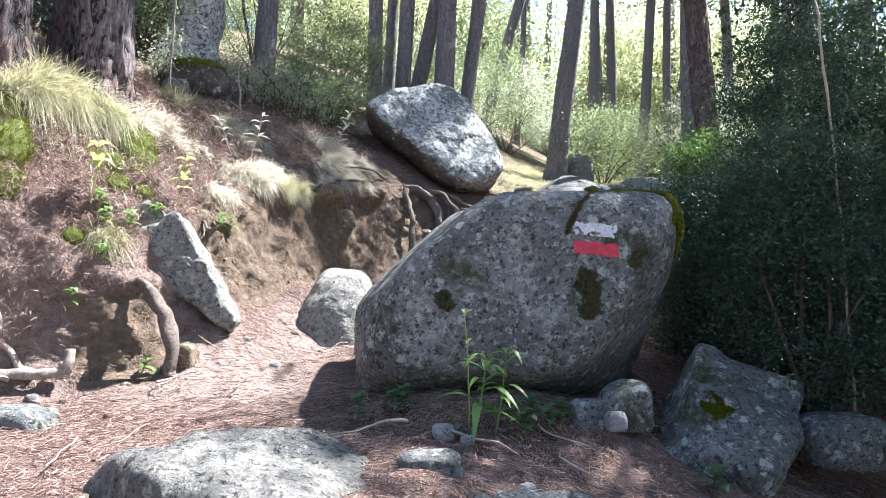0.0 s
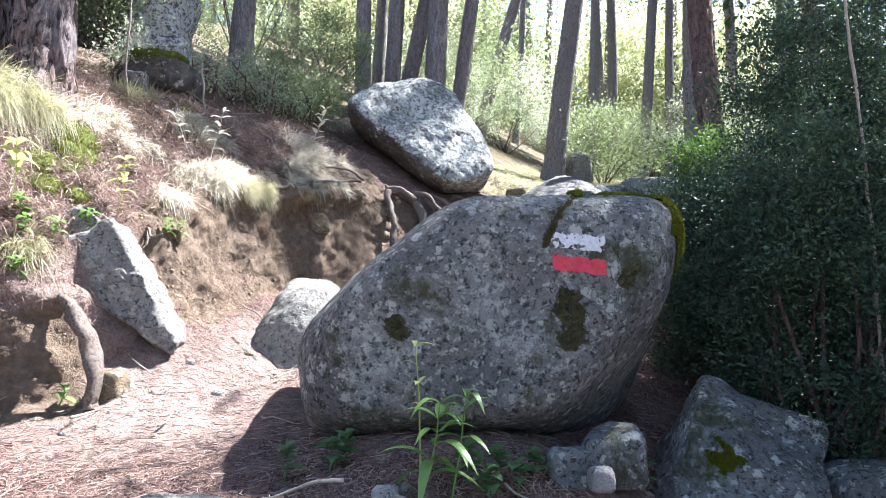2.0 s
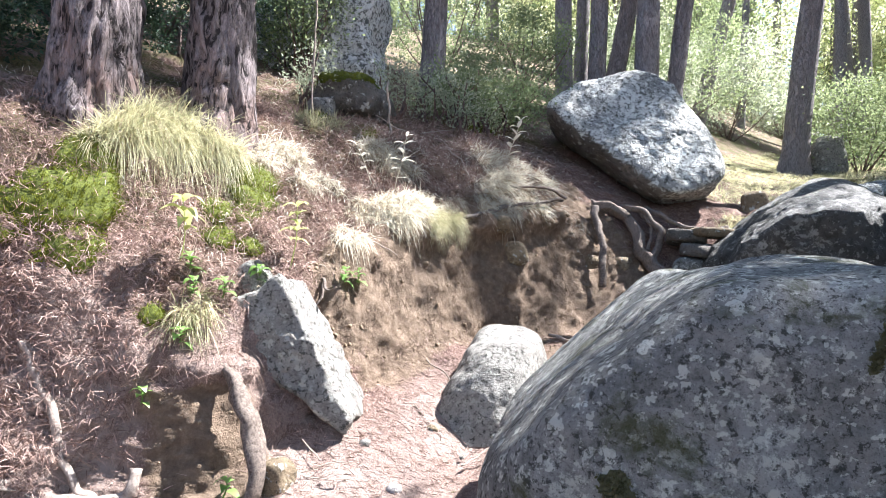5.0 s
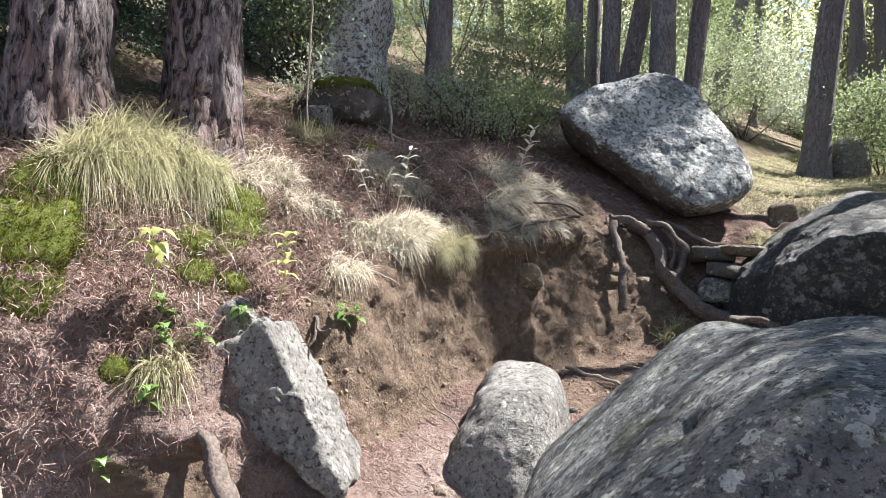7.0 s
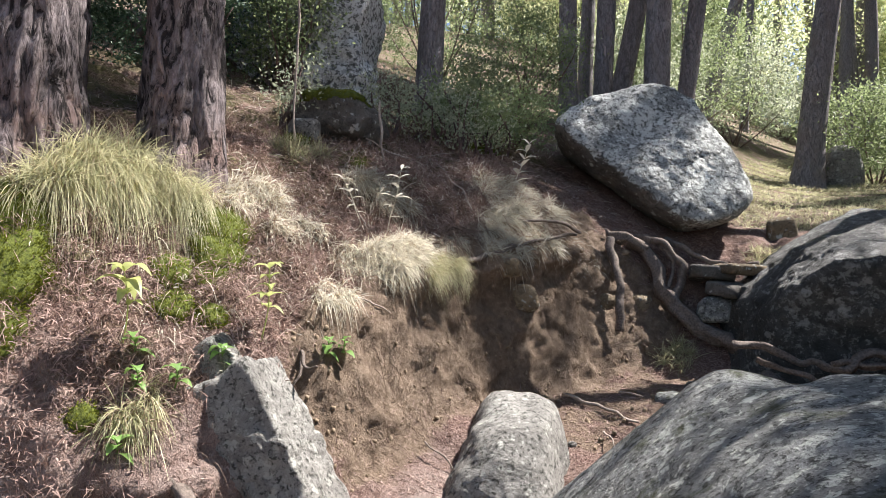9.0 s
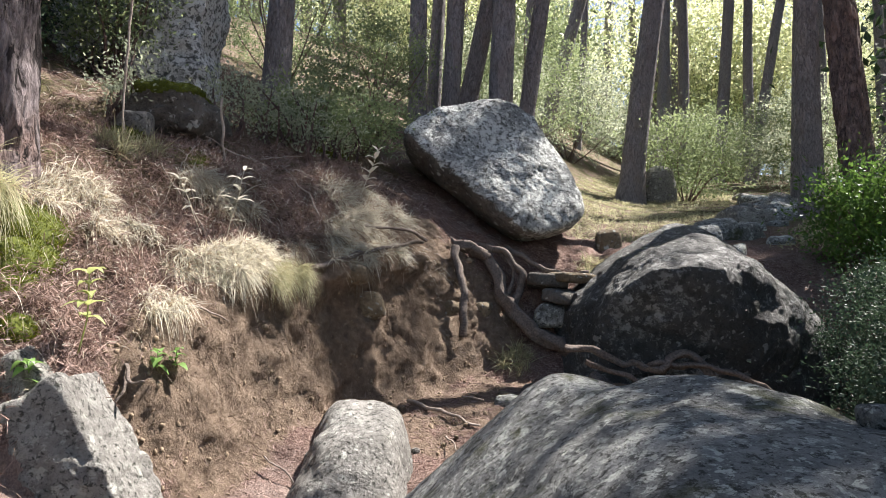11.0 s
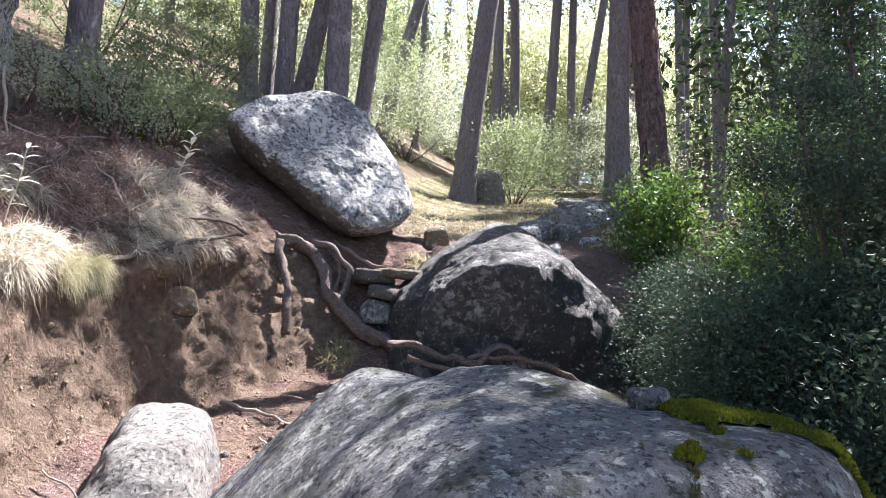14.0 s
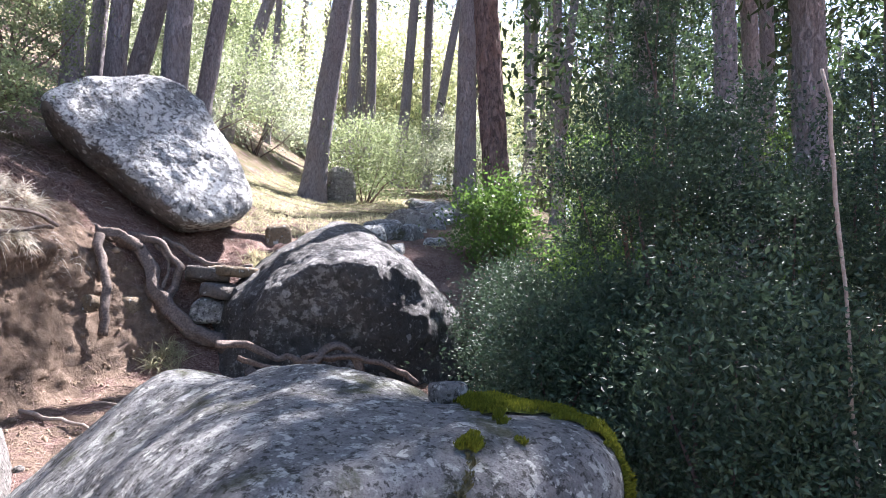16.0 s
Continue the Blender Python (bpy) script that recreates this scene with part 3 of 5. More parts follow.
pine(-3.6, 4.97, 0.29, 11, (0.0, 0.02), 1, True, M_BARK, "thick old pine with deep plated purple-grey bark", 0.55, 0.1)
pine(-3.06, 5.62, 0.25, 11, (0.02, 0.02), 2, True, M_BARK, "thick old pine with deep plated bark above the bank", 0.55, 0.1)
pine(-3.75, 6.4, 0.18, 11, (0.02, 0.02), 3, True, M_BARK_RED, "reddish pine trunk in the shade", 0.55, 0.1)
pine(2.85, 16.4, 0.27, 14, (0.13, 0.0), 4, False, M_BARK_FAR, "leaning grey pine beside the trail")
for k, (x, y, r, lx) in enumerate([(-1.35, 13.0, 0.16, 0.01), (-1.15, 13.8, 0.13, 0.03), (-0.85, 13.2, 0.17, 0.03), (-0.75, 13.6, 0.18, 0.2), (-0.1, 13.0, 0.22, 0.06),
                                   (0.3, 13.6, 0.16, 0.16), (1.2, 20, 0.2, 0.28), (1.0, 24, 0.16, 0.04), (3.0, 26, 0.14, 0.05)]):
    pine(x, y, r, 14, (lx, 0), 10 + k)
for k, (x, y, r, lx) in enumerate([(6.2, 27, 0.24, 0.03), (7.1, 27.5, 0.24, 0.02), (8.0, 26.5, 0.24, 0.1), (8.8, 25.5, 0.2, 0.2), (9.4, 27, 0.2, 0.02), (5.15, 13.3, 0.2, 0.01),
                                   (6.3, 16.2, 0.17, 0.02), (12.0, 27, 0.25, 0.0), (13.5, 26, 0.2, 0.02), (14.5, 27.5, 0.2, 0.05), (9.3, 17, 0.15, 0.12), (11.5, 16, 0.32, 0.0)]):
    pine(x, y, r, 15, (lx, 0), 30 + k, crown=0.74 if y < 17 else 0.6, spread=1.9 if y < 14 else 1.4)
pine(4.15, 9.9, 0.19, 18, (0.0, 0.12), 60, True, M_BARK_RED, "red-brown pine trunk behind the boxwood", 0.86, 0, 1.2)
pine(7.2, 7.8, 0.26, 8.5, (0.01, 0), 62, True, M_BARK_FAR, "stout grey pine in the wood", 0.8)
# crown out of view, sized to shade the great boulder and boxwoods
pine(5.6, 7.5, 0.15, 10.9, (0.0, 0), 63, True, M_BARK_FAR, "pine above the boxwoods, broad unseen crown added for shade", 0.55, 0, 2.5)
# whole tree added out of view to shade the ground before the boulder
pine(6.4, 5.9, 0.2, 10.4, (0.0, 0), 64, True, M_BARK_FAR, "pine above the boxwoods, broad unseen crown added for shade", 0.55, 0, 2.4)
for k, (x, y, r, lx, h) in enumerate([(8.3, 9.6, 0.17, 0.0, 9), (9.2, 9.4, 0.15, 0.03, 9), (10.5, 9.0, 0.16, 0.04, 9), (12.5, 13, 0.2, 0.0, 15), (14, 11, 0.2, 0.02, 15), (15.5, 14.5, 0.22, -0.02, 15),
                                      (11, 19.5, 0.18, 0.01, 15), (13.2, 20, 0.18, 0.03, 15), (16, 20, 0.2, 0, 15), (18, 17, 0.2, 0.02, 15), (20, 13, 0.2, 0.0, 15)]):
    pine(x, y, r, h, (lx, 0), 70 + k, crown=0.75 if h < 10 else 0.5)
pine(-2.75, 9.9, 0.17, 12, (0.05, 0), 61, False, M_BARK_FAR)


# ---------------- shrubs ----------------
def shrub(name, label, x, y, half, n, size, material, seed, clumps=60, radius=0.16, lift=0.0, stems=10, group="", z=None, aspect=0.5):
    rng = np.random.default_rng(seed)
    ob = thing(name, label, "shrub", group=group, at=(x, y, (gz(x, y) if z is None else z) - 0.05))
    p, c, o = clumped(n, clumps, radius, rng, (0, 0, half[2] + lift), half)
    p[:, 2] = np.maximum(p[:, 2], 0.05)
    lv, lf = leaves(p, size, rng, aspect, o * 0.6, 0.35)
    part("foliage", lv, lf, material, ob, "", False, "stuff")
    for k in range(stems):
        e = c[k % len(c)]
        b = rng.normal(size=3) * (0.08, 0.08, 0)
        part("stem", *tube(curve_pts([b, (b + e) / 2 + rng.normal(size=3) * 0.08, e], 6, 0.03, seed + k), np.linspace(0.02, 0.006, 6), 5), M_BARK_RED, ob)
    return ob


BOX_LABEL = "dense dark green boxwood bush with tiny glossy leaves"
for k, (x, y, hx, hy, hz, n) in enumerate([(2.15, 4.05, 0.5, 0.55, 1.1, 26000), (2.15, 5.2, 0.5, 0.6, 0.85, 26000), (2.95, 5.0, 0.7, 0.8, 1.6, 30000), (2.75, 6.5, 0.55, 0.7, 0.75, 24000),
                                           (3.05, 7.7, 0.45, 0.7, 0.7, 20000), (3.45, 3.7, 0.8, 0.8, 1.9, 30000), (2.6, 2.8, 0.55, 0.6, 0.9, 16000), (4.3, 6.0, 0.9, 0.9, 1.6, 24000), (5.0, 4.6, 1.0, 1.0, 2.0, 24000), (3.15, 5.75, 0.62, 0.6, 2.1, 36000), (4.0, 4.9, 0.8, 0.8, 1.9, 30000), (3.9, 3.6, 0.7, 0.7, 1.9, 24000)]):
    shrub("boxwood_bush", BOX_LABEL, x, y, (hx, hy, hz), int(n * 1.35), 0.03, M_BOX, 100 + k, 110, 0.125, 0.0, 16, "boxwoods beside the trail")
for k, (x, y, hx, hy, hz, n) in enumerate([(4.6, 8.4, 0.8, 0.8, 0.9, 14000), (3.7, 9.3, 0.4, 0.5, 0.6, 6000), (6.0, 9.5, 1.2, 1.0, 1.3, 14000), (6.5, 6.8, 1.2, 1.0, 1.7, 12000), (8.5, 9.5, 1.5, 1.2, 1.8, 12000)]):
    shrub("shrub", "bright green leafy shrub behind the boxwoods", x, y, (hx, hy, hz), n, 0.06, M_BRIGHT, 125 + k, 90, 0.16, 0.0, 12, "green shrubs behind the boxwoods")
for k, (x, y, hx, hy, hz, n) in enumerate([(-1.7, 9.5, 0.7, 0.4, 0.3, 4500), (-2.05, 8.9, 0.5, 0.4, 0.35, 4000), (-4.0, 8.4, 0.5, 0.4, 0.8, 6000), (-2.0, 11.5, 1.0, 0.8, 0.9, 9000), (-3.6, 12.5, 1.4, 1.0, 1.6, 9000), (-5.2, 9.5, 1.2, 1, 1.4, 8000)]):
    shrub("shrub", "open green shrub with small pale leaves", x, y, (hx, hy, hz), n, 0.05, M_SHRUB, 140 + k, 60, 0.16, 0.1, 14, "shrubs on the slope")
for k, (x, y, h) in enumerate([(-4.7, 7.3, 0.75), (-5.7, 8.1, 0.9), (-5.1, 6.1, 0.7), (-6.2, 6.9, 0.9), (-4.6, 8.7, 0.8), (-6.8, 5.6, 0.9), (-4.9, 5.0, 0.5), (-7.2, 8.5, 1.1)]):
    shrub("shrub", "dark leafy shrub in the shade of the old pines", x, y, (h * 1.1, h, h), 6000, 0.05, M_BOX, 170 + k, 60, 0.16, 0.0, 8, "dark shrubs behind the old pines")
rs = random.Random(5)
for k in range(16):
    y = rs.uniform(17, 34)
    x = rs.uniform(-0.05, 0.42) * y + rs.uniform(-1, 1)
    h = rs.uniform(0.8, 1.6)
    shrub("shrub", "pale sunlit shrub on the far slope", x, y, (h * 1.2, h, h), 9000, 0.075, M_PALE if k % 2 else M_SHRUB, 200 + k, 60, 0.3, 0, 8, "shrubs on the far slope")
for k in range(14):
    y = rs.uniform(30, 48)
    x = rs.uniform(-0.25, 0.7) * y
    h = rs.uniform(3, 5.5)
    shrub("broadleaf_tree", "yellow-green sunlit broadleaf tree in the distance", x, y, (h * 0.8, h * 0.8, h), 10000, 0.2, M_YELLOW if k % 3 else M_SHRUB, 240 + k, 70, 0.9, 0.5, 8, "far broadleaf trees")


# ---------------- the far woods ----------------
def far_woods():
    rng = np.random.default_rng(77)
    shapes = []
    for k in range(150):
        d = rng.uniform(32, 62)
        a = radians(rng.uniform(-42, 70))
        x, y = d * math.sin(a), d * math.cos(a)
        r, h, l = rng.uniform(0.14, 0.3), rng.uniform(12, 18), rng.uniform(-0.03, 0.06)
        z = gz(x, y) - 0.3
        shapes.append(tube([(x + l * h * t, y, z + h * t) for t in (0, 0.3, 0.6, 1)], (r, r * 0.85, r * 0.7, r * 0.3), 7))
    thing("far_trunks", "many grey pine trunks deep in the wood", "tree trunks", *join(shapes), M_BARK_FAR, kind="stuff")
    for name, label, mat, lo, hi, n, span, low, high, size in (
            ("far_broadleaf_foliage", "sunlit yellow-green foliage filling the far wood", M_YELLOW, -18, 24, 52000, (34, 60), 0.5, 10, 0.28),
            ("far_pine_foliage", "dim grey-green pine foliage of the far wood", M_NEEDLE, -45, 75, 42000, (40, 66), 2, 17, 0.5),
            ("wood_foliage", "dim pine foliage of the wood behind the boxwoods", M_NEEDLE, 28, 80, 30000, (16, 40), 3, 13, 0.3),
            ("far_undergrowth", "mixed green undergrowth of the far wood", M_SHRUB, -45, 75, 50000, (26, 60), 0, 3.5, 0.22)):
        c = 260
        d, a = rng.uniform(*span, c), np.radians(rng.uniform(lo, hi, c))
        if name == "far_pine_foliage":
            a = np.where(np.abs(a - 0.12) < 0.14, a + 0.5, a)      # a clearing lets the sky through
        x, y = d * np.sin(a), d * np.cos(a)
        z = ground_z(x, y) + rng.uniform(low, high, c)
        which = rng.integers(0, c, n)
        p = np.stack([x, y, z], 1)[which] + rng.normal(size=(n, 3)) * (1.2, 1.2, 0.7)
        thing(name, label, "foliage", *leaves(p, size, rng, 0.5), mat, kind="stuff", smooth=False)


far_woods()

# ---------------- litter on the ground ----------------
M_LITTER = leaf_mat("fallen_needles", (0.09, 0.048, 0.037), (0.52, 0.38, 0.32), 0.1, 0.7, 0.2)
M_GRASS_DRY = leaf_mat("dry_grass", (0.3, 0.25, 0.15), (0.9, 0.85, 0.68), 0.4, 0.6)
M_THATCH = leaf_mat("dead_thatch", (0.2, 0.14, 0.08), (0.6, 0.5, 0.34), 0.25, 0.7)
M_GRASS = leaf_mat("green_grass", (0.16, 0.18, 0.07), (0.66, 0.62, 0.4), 0.4, 0.55)
M_MOSS = leaf_mat("moss", (0.045, 0.06, 0.008), (0.2, 0.22, 0.025), 0.25, 0.8, 0.1)
M_MOSS_BASE = plain_mat("moss_mat", (0.03, 0.04, 0.008), (0.12, 0.14, 0.02), 60, 0.95, 0.8)
M_ROOT = plain_mat("weathered_root", (0.05, 0.038, 0.03), (0.24, 0.195, 0.165), 55, 0.9, 1.0)
M_ROOT_PALE = plain_mat("pale_weathered_root", (0.17, 0.13, 0.105), (0.42, 0.36, 0.31), 45, 0.9, 1.0)
M_STICK = plain_mat("bare_stick", (0.22, 0.17, 0.13), (0.46, 0.4, 0.34), 60, 0.8)
M_HAIR = leaf_mat("root_hair", (0.08, 0.05, 0.035), (0.3, 0.22, 0.16), 0.1, 0.8)
M_PLANT = leaf_mat("plant_leaves", (0.1, 0.2, 0.05), (0.22, 0.36, 0.1), 0.35, 0.4)
M_PLANT_PALE = leaf_mat("yellowing_leaves", (0.24, 0.31, 0.09), (0.5, 0.53, 0.22), 0.4, 0.5)
M_STALK = leaf_mat("withered_cream_leaves", (0.5, 0.46, 0.33), (0.85, 0.8, 0.66), 0.4, 0.5)
M_IVY = leaf_mat("dark_herb_leaves", (0.05, 0.1, 0.035), (0.13, 0.22, 0.09), 0.3, 0.45)

GN = np.stack([-slope_x, -slope_y, np.ones_like(GZ)], -1)
GN /= np.linalg.norm(GN, axis=2)[:, :, None]
flatness = GN[:, :, 2]


def ground_spots(n, mask, rng, weight=None):
    """Random places on the ground's skin where mask holds, with the normals there."""
    r, c = np.nonzero(mask)
    w = AREA[r, c] / np.maximum(flatness[r, c], 0.3)
    w = w if weight is None else w * weight[r, c]
    w = w / w.sum()
    k = rng.choice(len(r), n, p=w)
    p = np.stack([GX[r[k], c[k]], GY[r[k], c[k]], GZ[r[k], c[k]]], 1)
    nn = GN[r[k], c[k]]
    j = rng.normal(size=(n, 3)) * 0.014
    j -= nn * (j * nn).sum(1)[:, None]
    return p + j, nn


def blades(pos, way, length, width, droop, rng, seg=4, pull=(0, 0, -1)):
    """Curved tapering blades: verts and faces."""
    n = len(pos)
    way = way / (np.linalg.norm(way, axis=1)[:, None] + 1e-9)
    ln = np.broadcast_to(length, (n,))[:, None]
    dr = np.broadcast_to(droop, (n,))[:, None]
    side = np.cross(way, rng.normal(size=(n, 3)))
    side /= np.linalg.norm(side, axis=1)[:, None] + 1e-9
    v = np.empty((n, seg * 2 + 1, 3))
    for i in range(seg + 1):
        t = i / seg
        p = pos + way * ln * t + np.array(pull) * ln * dr * t * t
        if i == seg:
            v[:, seg * 2] = p
        else:
            w = width * 0.5 * (1 - 0.75 * t)
            v[:, 2 * i], v[:, 2 * i + 1] = p - side * w, p + side * w
    k = np.arange(n)[:, None] * (seg * 2 + 1)
    quads = [k + [2 * i, 2 * i + 1, 2 * i + 3, 2 * i + 2] for i in range(seg - 1)]
    f = [tuple(q) for q in np.concatenate(quads, 0)] + [tuple(q) for q in k + [2 * seg - 2, 2 * seg - 1, 2 * seg]]
    return v.reshape(-1, 3), f


def litter():
    rng = np.random.default_rng(11)
    in_view = (GX > -4.2) & (GX < 2.6) & (GY > 1.9) & (GY < 9.6)
    mask = in_view & ((flatness > 0.35) | (bare < 0.3))
    p, nn = ground_spots(110000, mask, rng, np.clip(1.1 - bare, 0.05, 1) * (1 - 0.3 * dust) * np.clip(1.3 - np.hypot(GX, GY - 2) / 9, 0.15, 1))
    d = rng.normal(size=p.shape)
    d -= nn * (d * nn).sum(1)[:, None] * 0.93
    v, f = blades(p + nn * 0.004, d, rng.uniform(0.03, 0.085, len(p)), 0.0045, rng.uniform(-0.05, 0.15, len(p)), rng, 2)
    thing("needle_litter", "thick litter of fallen red-brown pine needles", "needle litter", v, f, M_LITTER, kind="stuff", smooth=False)
    brow = in_view & (FOOT - GX > 0.3) & (FOOT - GX < 2.2) & (GY > 3.6) & (GY < 8.6) & (bare < 0.5)
    p, nn = ground_spots(52000, brow, rng)
    p += nn * np.abs(rng.normal(size=(len(p), 1))) * 0.03
    v, f = blades(p, nn * 0.35 + rng.normal(size=p.shape) * 0.6, rng.uniform(0.03, 0.09, len(p)), 0.0052, rng.uniform(0, 0.6, len(p)), rng, 3)
    thing("heaped_litter", "loose heaps of needles and rootlets on the bank's brow", "needle litter", v, f, M_LITTER, kind="stuff", smooth=False)
    # clods and grit on the bare cut
    mask = in_view & (bare > 0.4)
    p, nn = ground_spots(1500, mask, rng)
    dirs, fc = ico(1)
    shapes = []
    for q, s in zip(p, rng.gamma(1.6, 0.003, len(p))):
        shapes.append(((dirs * (1 + 0.25 * rng.normal(size=(len(dirs), 1))) * (s + 0.004) * rng.uniform(0.7, 1.3, 3) + q), fc))
    thing("soil_clods", "crumbled clods and grit of sandy soil", "soil", *join(shapes), M_CLOD, kind="stuff")


M_CLOD = plain_mat("sandy_clod", (0.16, 0.11, 0.07), (0.36, 0.28, 0.19), 50, 0.95)
litter()


# ---------------- grass ----------------
def tuft(name, label, spots, normals, n, length, material, seed, droop=0.9, lean=(0.5, -0.4, 0.25), spread=0.75, width=0.007, group="grass of the bank"):
    """A tuft of blades that hangs over the bank."""
    rng = np.random.default_rng(seed)
    k = rng.integers(0, len(spots), n)
    p = spots[k] + rng.normal(size=(n, 3)) * 0.012
    way = normals[k] * 0.7 + np.array(lean) + rng.normal(size=(n, 3)) * spread * 1.25
    ln, dr = length * rng.uniform(0.4, 1.15, n), droop * rng.uniform(0.2, 1.1, n)
    m = n * 4 // 5
    v, f = blades(p[:m], way[:m], ln[:m], width, dr[:m], rng, 5)
    ob = thing(name, label, "grass", v, f, material, group, smooth=False)
    part("dead_thatch", *blades(p[m:], way[m:], ln[m:] * 0.8, width * 0.9, dr[m:], rng, 5), M_THATCH, ob, "straw-brown dead thatch", False, "stuff")
    for k in range(2):
        c = spots[rng.integers(0, len(spots))]
        e = c + np.array((0.25, -0.2, 0.2)) * length * rng.uniform(1.2, 1.8) + rng.normal(size=3) * 0.06
        part("stalk", *tube([c, (c + e) / 2 + np.array((0, 0, 0.05)), e], (0.0025, 0.002, 0.0012), 4), M_THATCH, ob, "bare straw stalk")
    return ob


def patch(x, y, rx, ry, n, seed, zmin=None):
    """Places and normals on the ground within an ellipse."""
    rng = np.random.default_rng(seed)
    m = (((GX - x) / rx) ** 2 + ((GY - y) / ry) ** 2 < 1) & (flatness > 0.66)
    if m.sum() < 30:
        m = ((GX - x) / (1.6 * rx)) ** 2 + ((GY - y) / (1.6 * ry)) ** 2 < 1
        m &= GZ >= np.quantile(GZ[m], 0.8)
    return ground_spots(n, m, rng)


tuft("grass_tuft", "large sunlit tuft of fine green and straw grass", *patch(-2.9, 5.12, 0.42, 0.4, 220, 1), 7500, 0.38, M_GRASS, 1, 1.5, (0.6, -0.5, 0.3), 0.55, 0.0048)
tuft("grass_tuft", "sprawling straw-coloured grass below the old pines", *patch(-3.0, 4.75, 0.3, 0.3, 120, 2), 2200, 0.3, M_GRASS, 2, 0.9, (0.55, -0.45, 0.4))
tuft("grass_tuft", "dry grass trailing over the brow of the bank", *patch(-2.45, 5.75, 0.22, 0.22, 80, 3), 1300, 0.2, M_GRASS_DRY, 3)
tuft("grass_tuft", "bright cream dry grass hanging down the bank", *patch(-1.85, 6.35, 0.2, 0.26, 120, 4), 3600, 0.15, M_GRASS_DRY, 4, 0.9, (0.5, -0.45, 0.2))
tuft("grass_tuft", "bright cream dry grass hanging down the bank", *patch(-1.66, 6.55, 0.14, 0.16, 120, 5), 3000, 0.14, M_GRASS_DRY, 5, 1.0, (0.5, -0.5, 0.15))
tuft("grass_tuft", "round green-brown tuft overhanging bare soil", *patch(-1.5, 6.56, 0.1, 0.1, 60, 6), 2600, 0.17, M_GRASS, 6, 1.2, (0.55, -0.6, 0.3), 0.4, 0.003)
tuft("grass_tuft", "thin dry grass fringe on the bank's edge", *patch(-1.25, 7.3, 0.2, 0.4, 120, 7), 1500, 0.14, M_GRASS_DRY, 7, 1.1)
tuft("grass_tuft", "thin dry grass fringe under the leaning boulder", *patch(-1.25, 8.0, 0.25, 0.3, 120, 8), 1300, 0.14, M_GRASS_DRY, 8, 1.1)
tuft("grass_tuft", "limp brown grass below the long rock", *patch(-1.98, 5.75, 0.12, 0.14, 60, 9), 500, 0.2, M_GRASS_DRY, 9, 1.4, (0.3, -0.3, 0.1), 0.3)
tuft("grass_tuft", "sparse green grass by the ledge rock", *patch(-2.75, 6.6, 0.25, 0.2, 80, 10), 700, 0.25, M_GRASS, 10, 0.5, (0.1, -0.2, 0.8))
tuft("grass_tuft", "limp green grass over the hollow under the bank", *patch(-2.45, 4.55, 0.16, 0.16, 60, 12), 600, 0.22, M_GRASS, 12, 1.3)
tuft("grass_tuft", "grass tuft at the foot of the leaning boulder", *patch(0.95, 9.2, 0.18, 0.18, 60, 13), 600, 0.22, M_GRASS, 13, 0.7, (0.2, -0.3, 0.6))
tuft("grass_tuft", "grass tuft among the roots", *patch(0.1, 8.35, 0.14, 0.14, 50, 14), 500, 0.2, M_GRASS, 14, 0.7, (0.2, -0.3, 0.6))


for k, (x, y, rx, ry, n, ln) in enumerate([(-1.5, 7.8, 0.16, 0.16, 900, 0.22), (-1.28, 8.2, 0.16, 0.16, 900, 0.22), (-1.2, 7.7, 0.12, 0.14, 900, 0.24), (-1.0, 8.4, 0.14, 0.14, 700, 0.2), (-1.35, 7.4, 0.12, 0.14, 800, 0.22), (-1.85, 6.5, 0.16, 0.14, 1800, 0.22), (-2.0, 6.35, 0.14, 0.14, 1300, 0.22), (-1.92, 6.75, 0.14, 0.14, 1300, 0.22), (-1.76, 6.35, 0.14, 0.12, 1300, 0.2), (-2.15, 6.62, 0.12, 0.12, 1000, 0.2), (-1.66, 6.62, 0.14, 0.12, 1800, 0.22), (-2.06, 6.62, 0.16, 0.14, 900, 0.16), (-2.05, 6.15, 0.14, 0.14, 1500, 0.17), (-1.5, 6.85, 0.14, 0.14, 1300, 0.15), (-1.22, 7.15, 0.12, 0.14, 1100, 0.15),
                                           (-1.0, 7.6, 0.14, 0.14, 1000, 0.14), (-2.25, 5.85, 0.14, 0.14, 900, 0.15), (-2.7, 5.75, 0.16, 0.14, 900, 0.2), (-1.7, 6.3, 0.12, 0.12, 1500, 0.18)]):
    tuft("grass_tuft", "cream tuft of dry grass on the bank", *patch(x, y, rx, ry, 50, 60 + k), n, ln, M_GRASS_DRY, 60 + k, 1.1, (0.45, -0.4, 0.3), 0.8, 0.007)


def grass_cover(name, label, n, mask, length, material, seed, width=0.006, droop=0.7):
    rng = np.random.default_rng(seed)
    p, nn = ground_spots(n, mask, rng)
    p += rng.normal(size=p.shape) * (0.06, 0.06, 0)
    p[:, 2] = ground_z(p[:, 0], p[:, 1]) if width > 0.008 else p[:, 2]
    v, f = blades(p, nn + rng.normal(size=p.shape) * 0.5, length * rng.uniform(0.4, 1.2, n), width, droop, rng, 3)
    thing(name, label, "grass", v, f, material, kind="stuff", smooth=False)


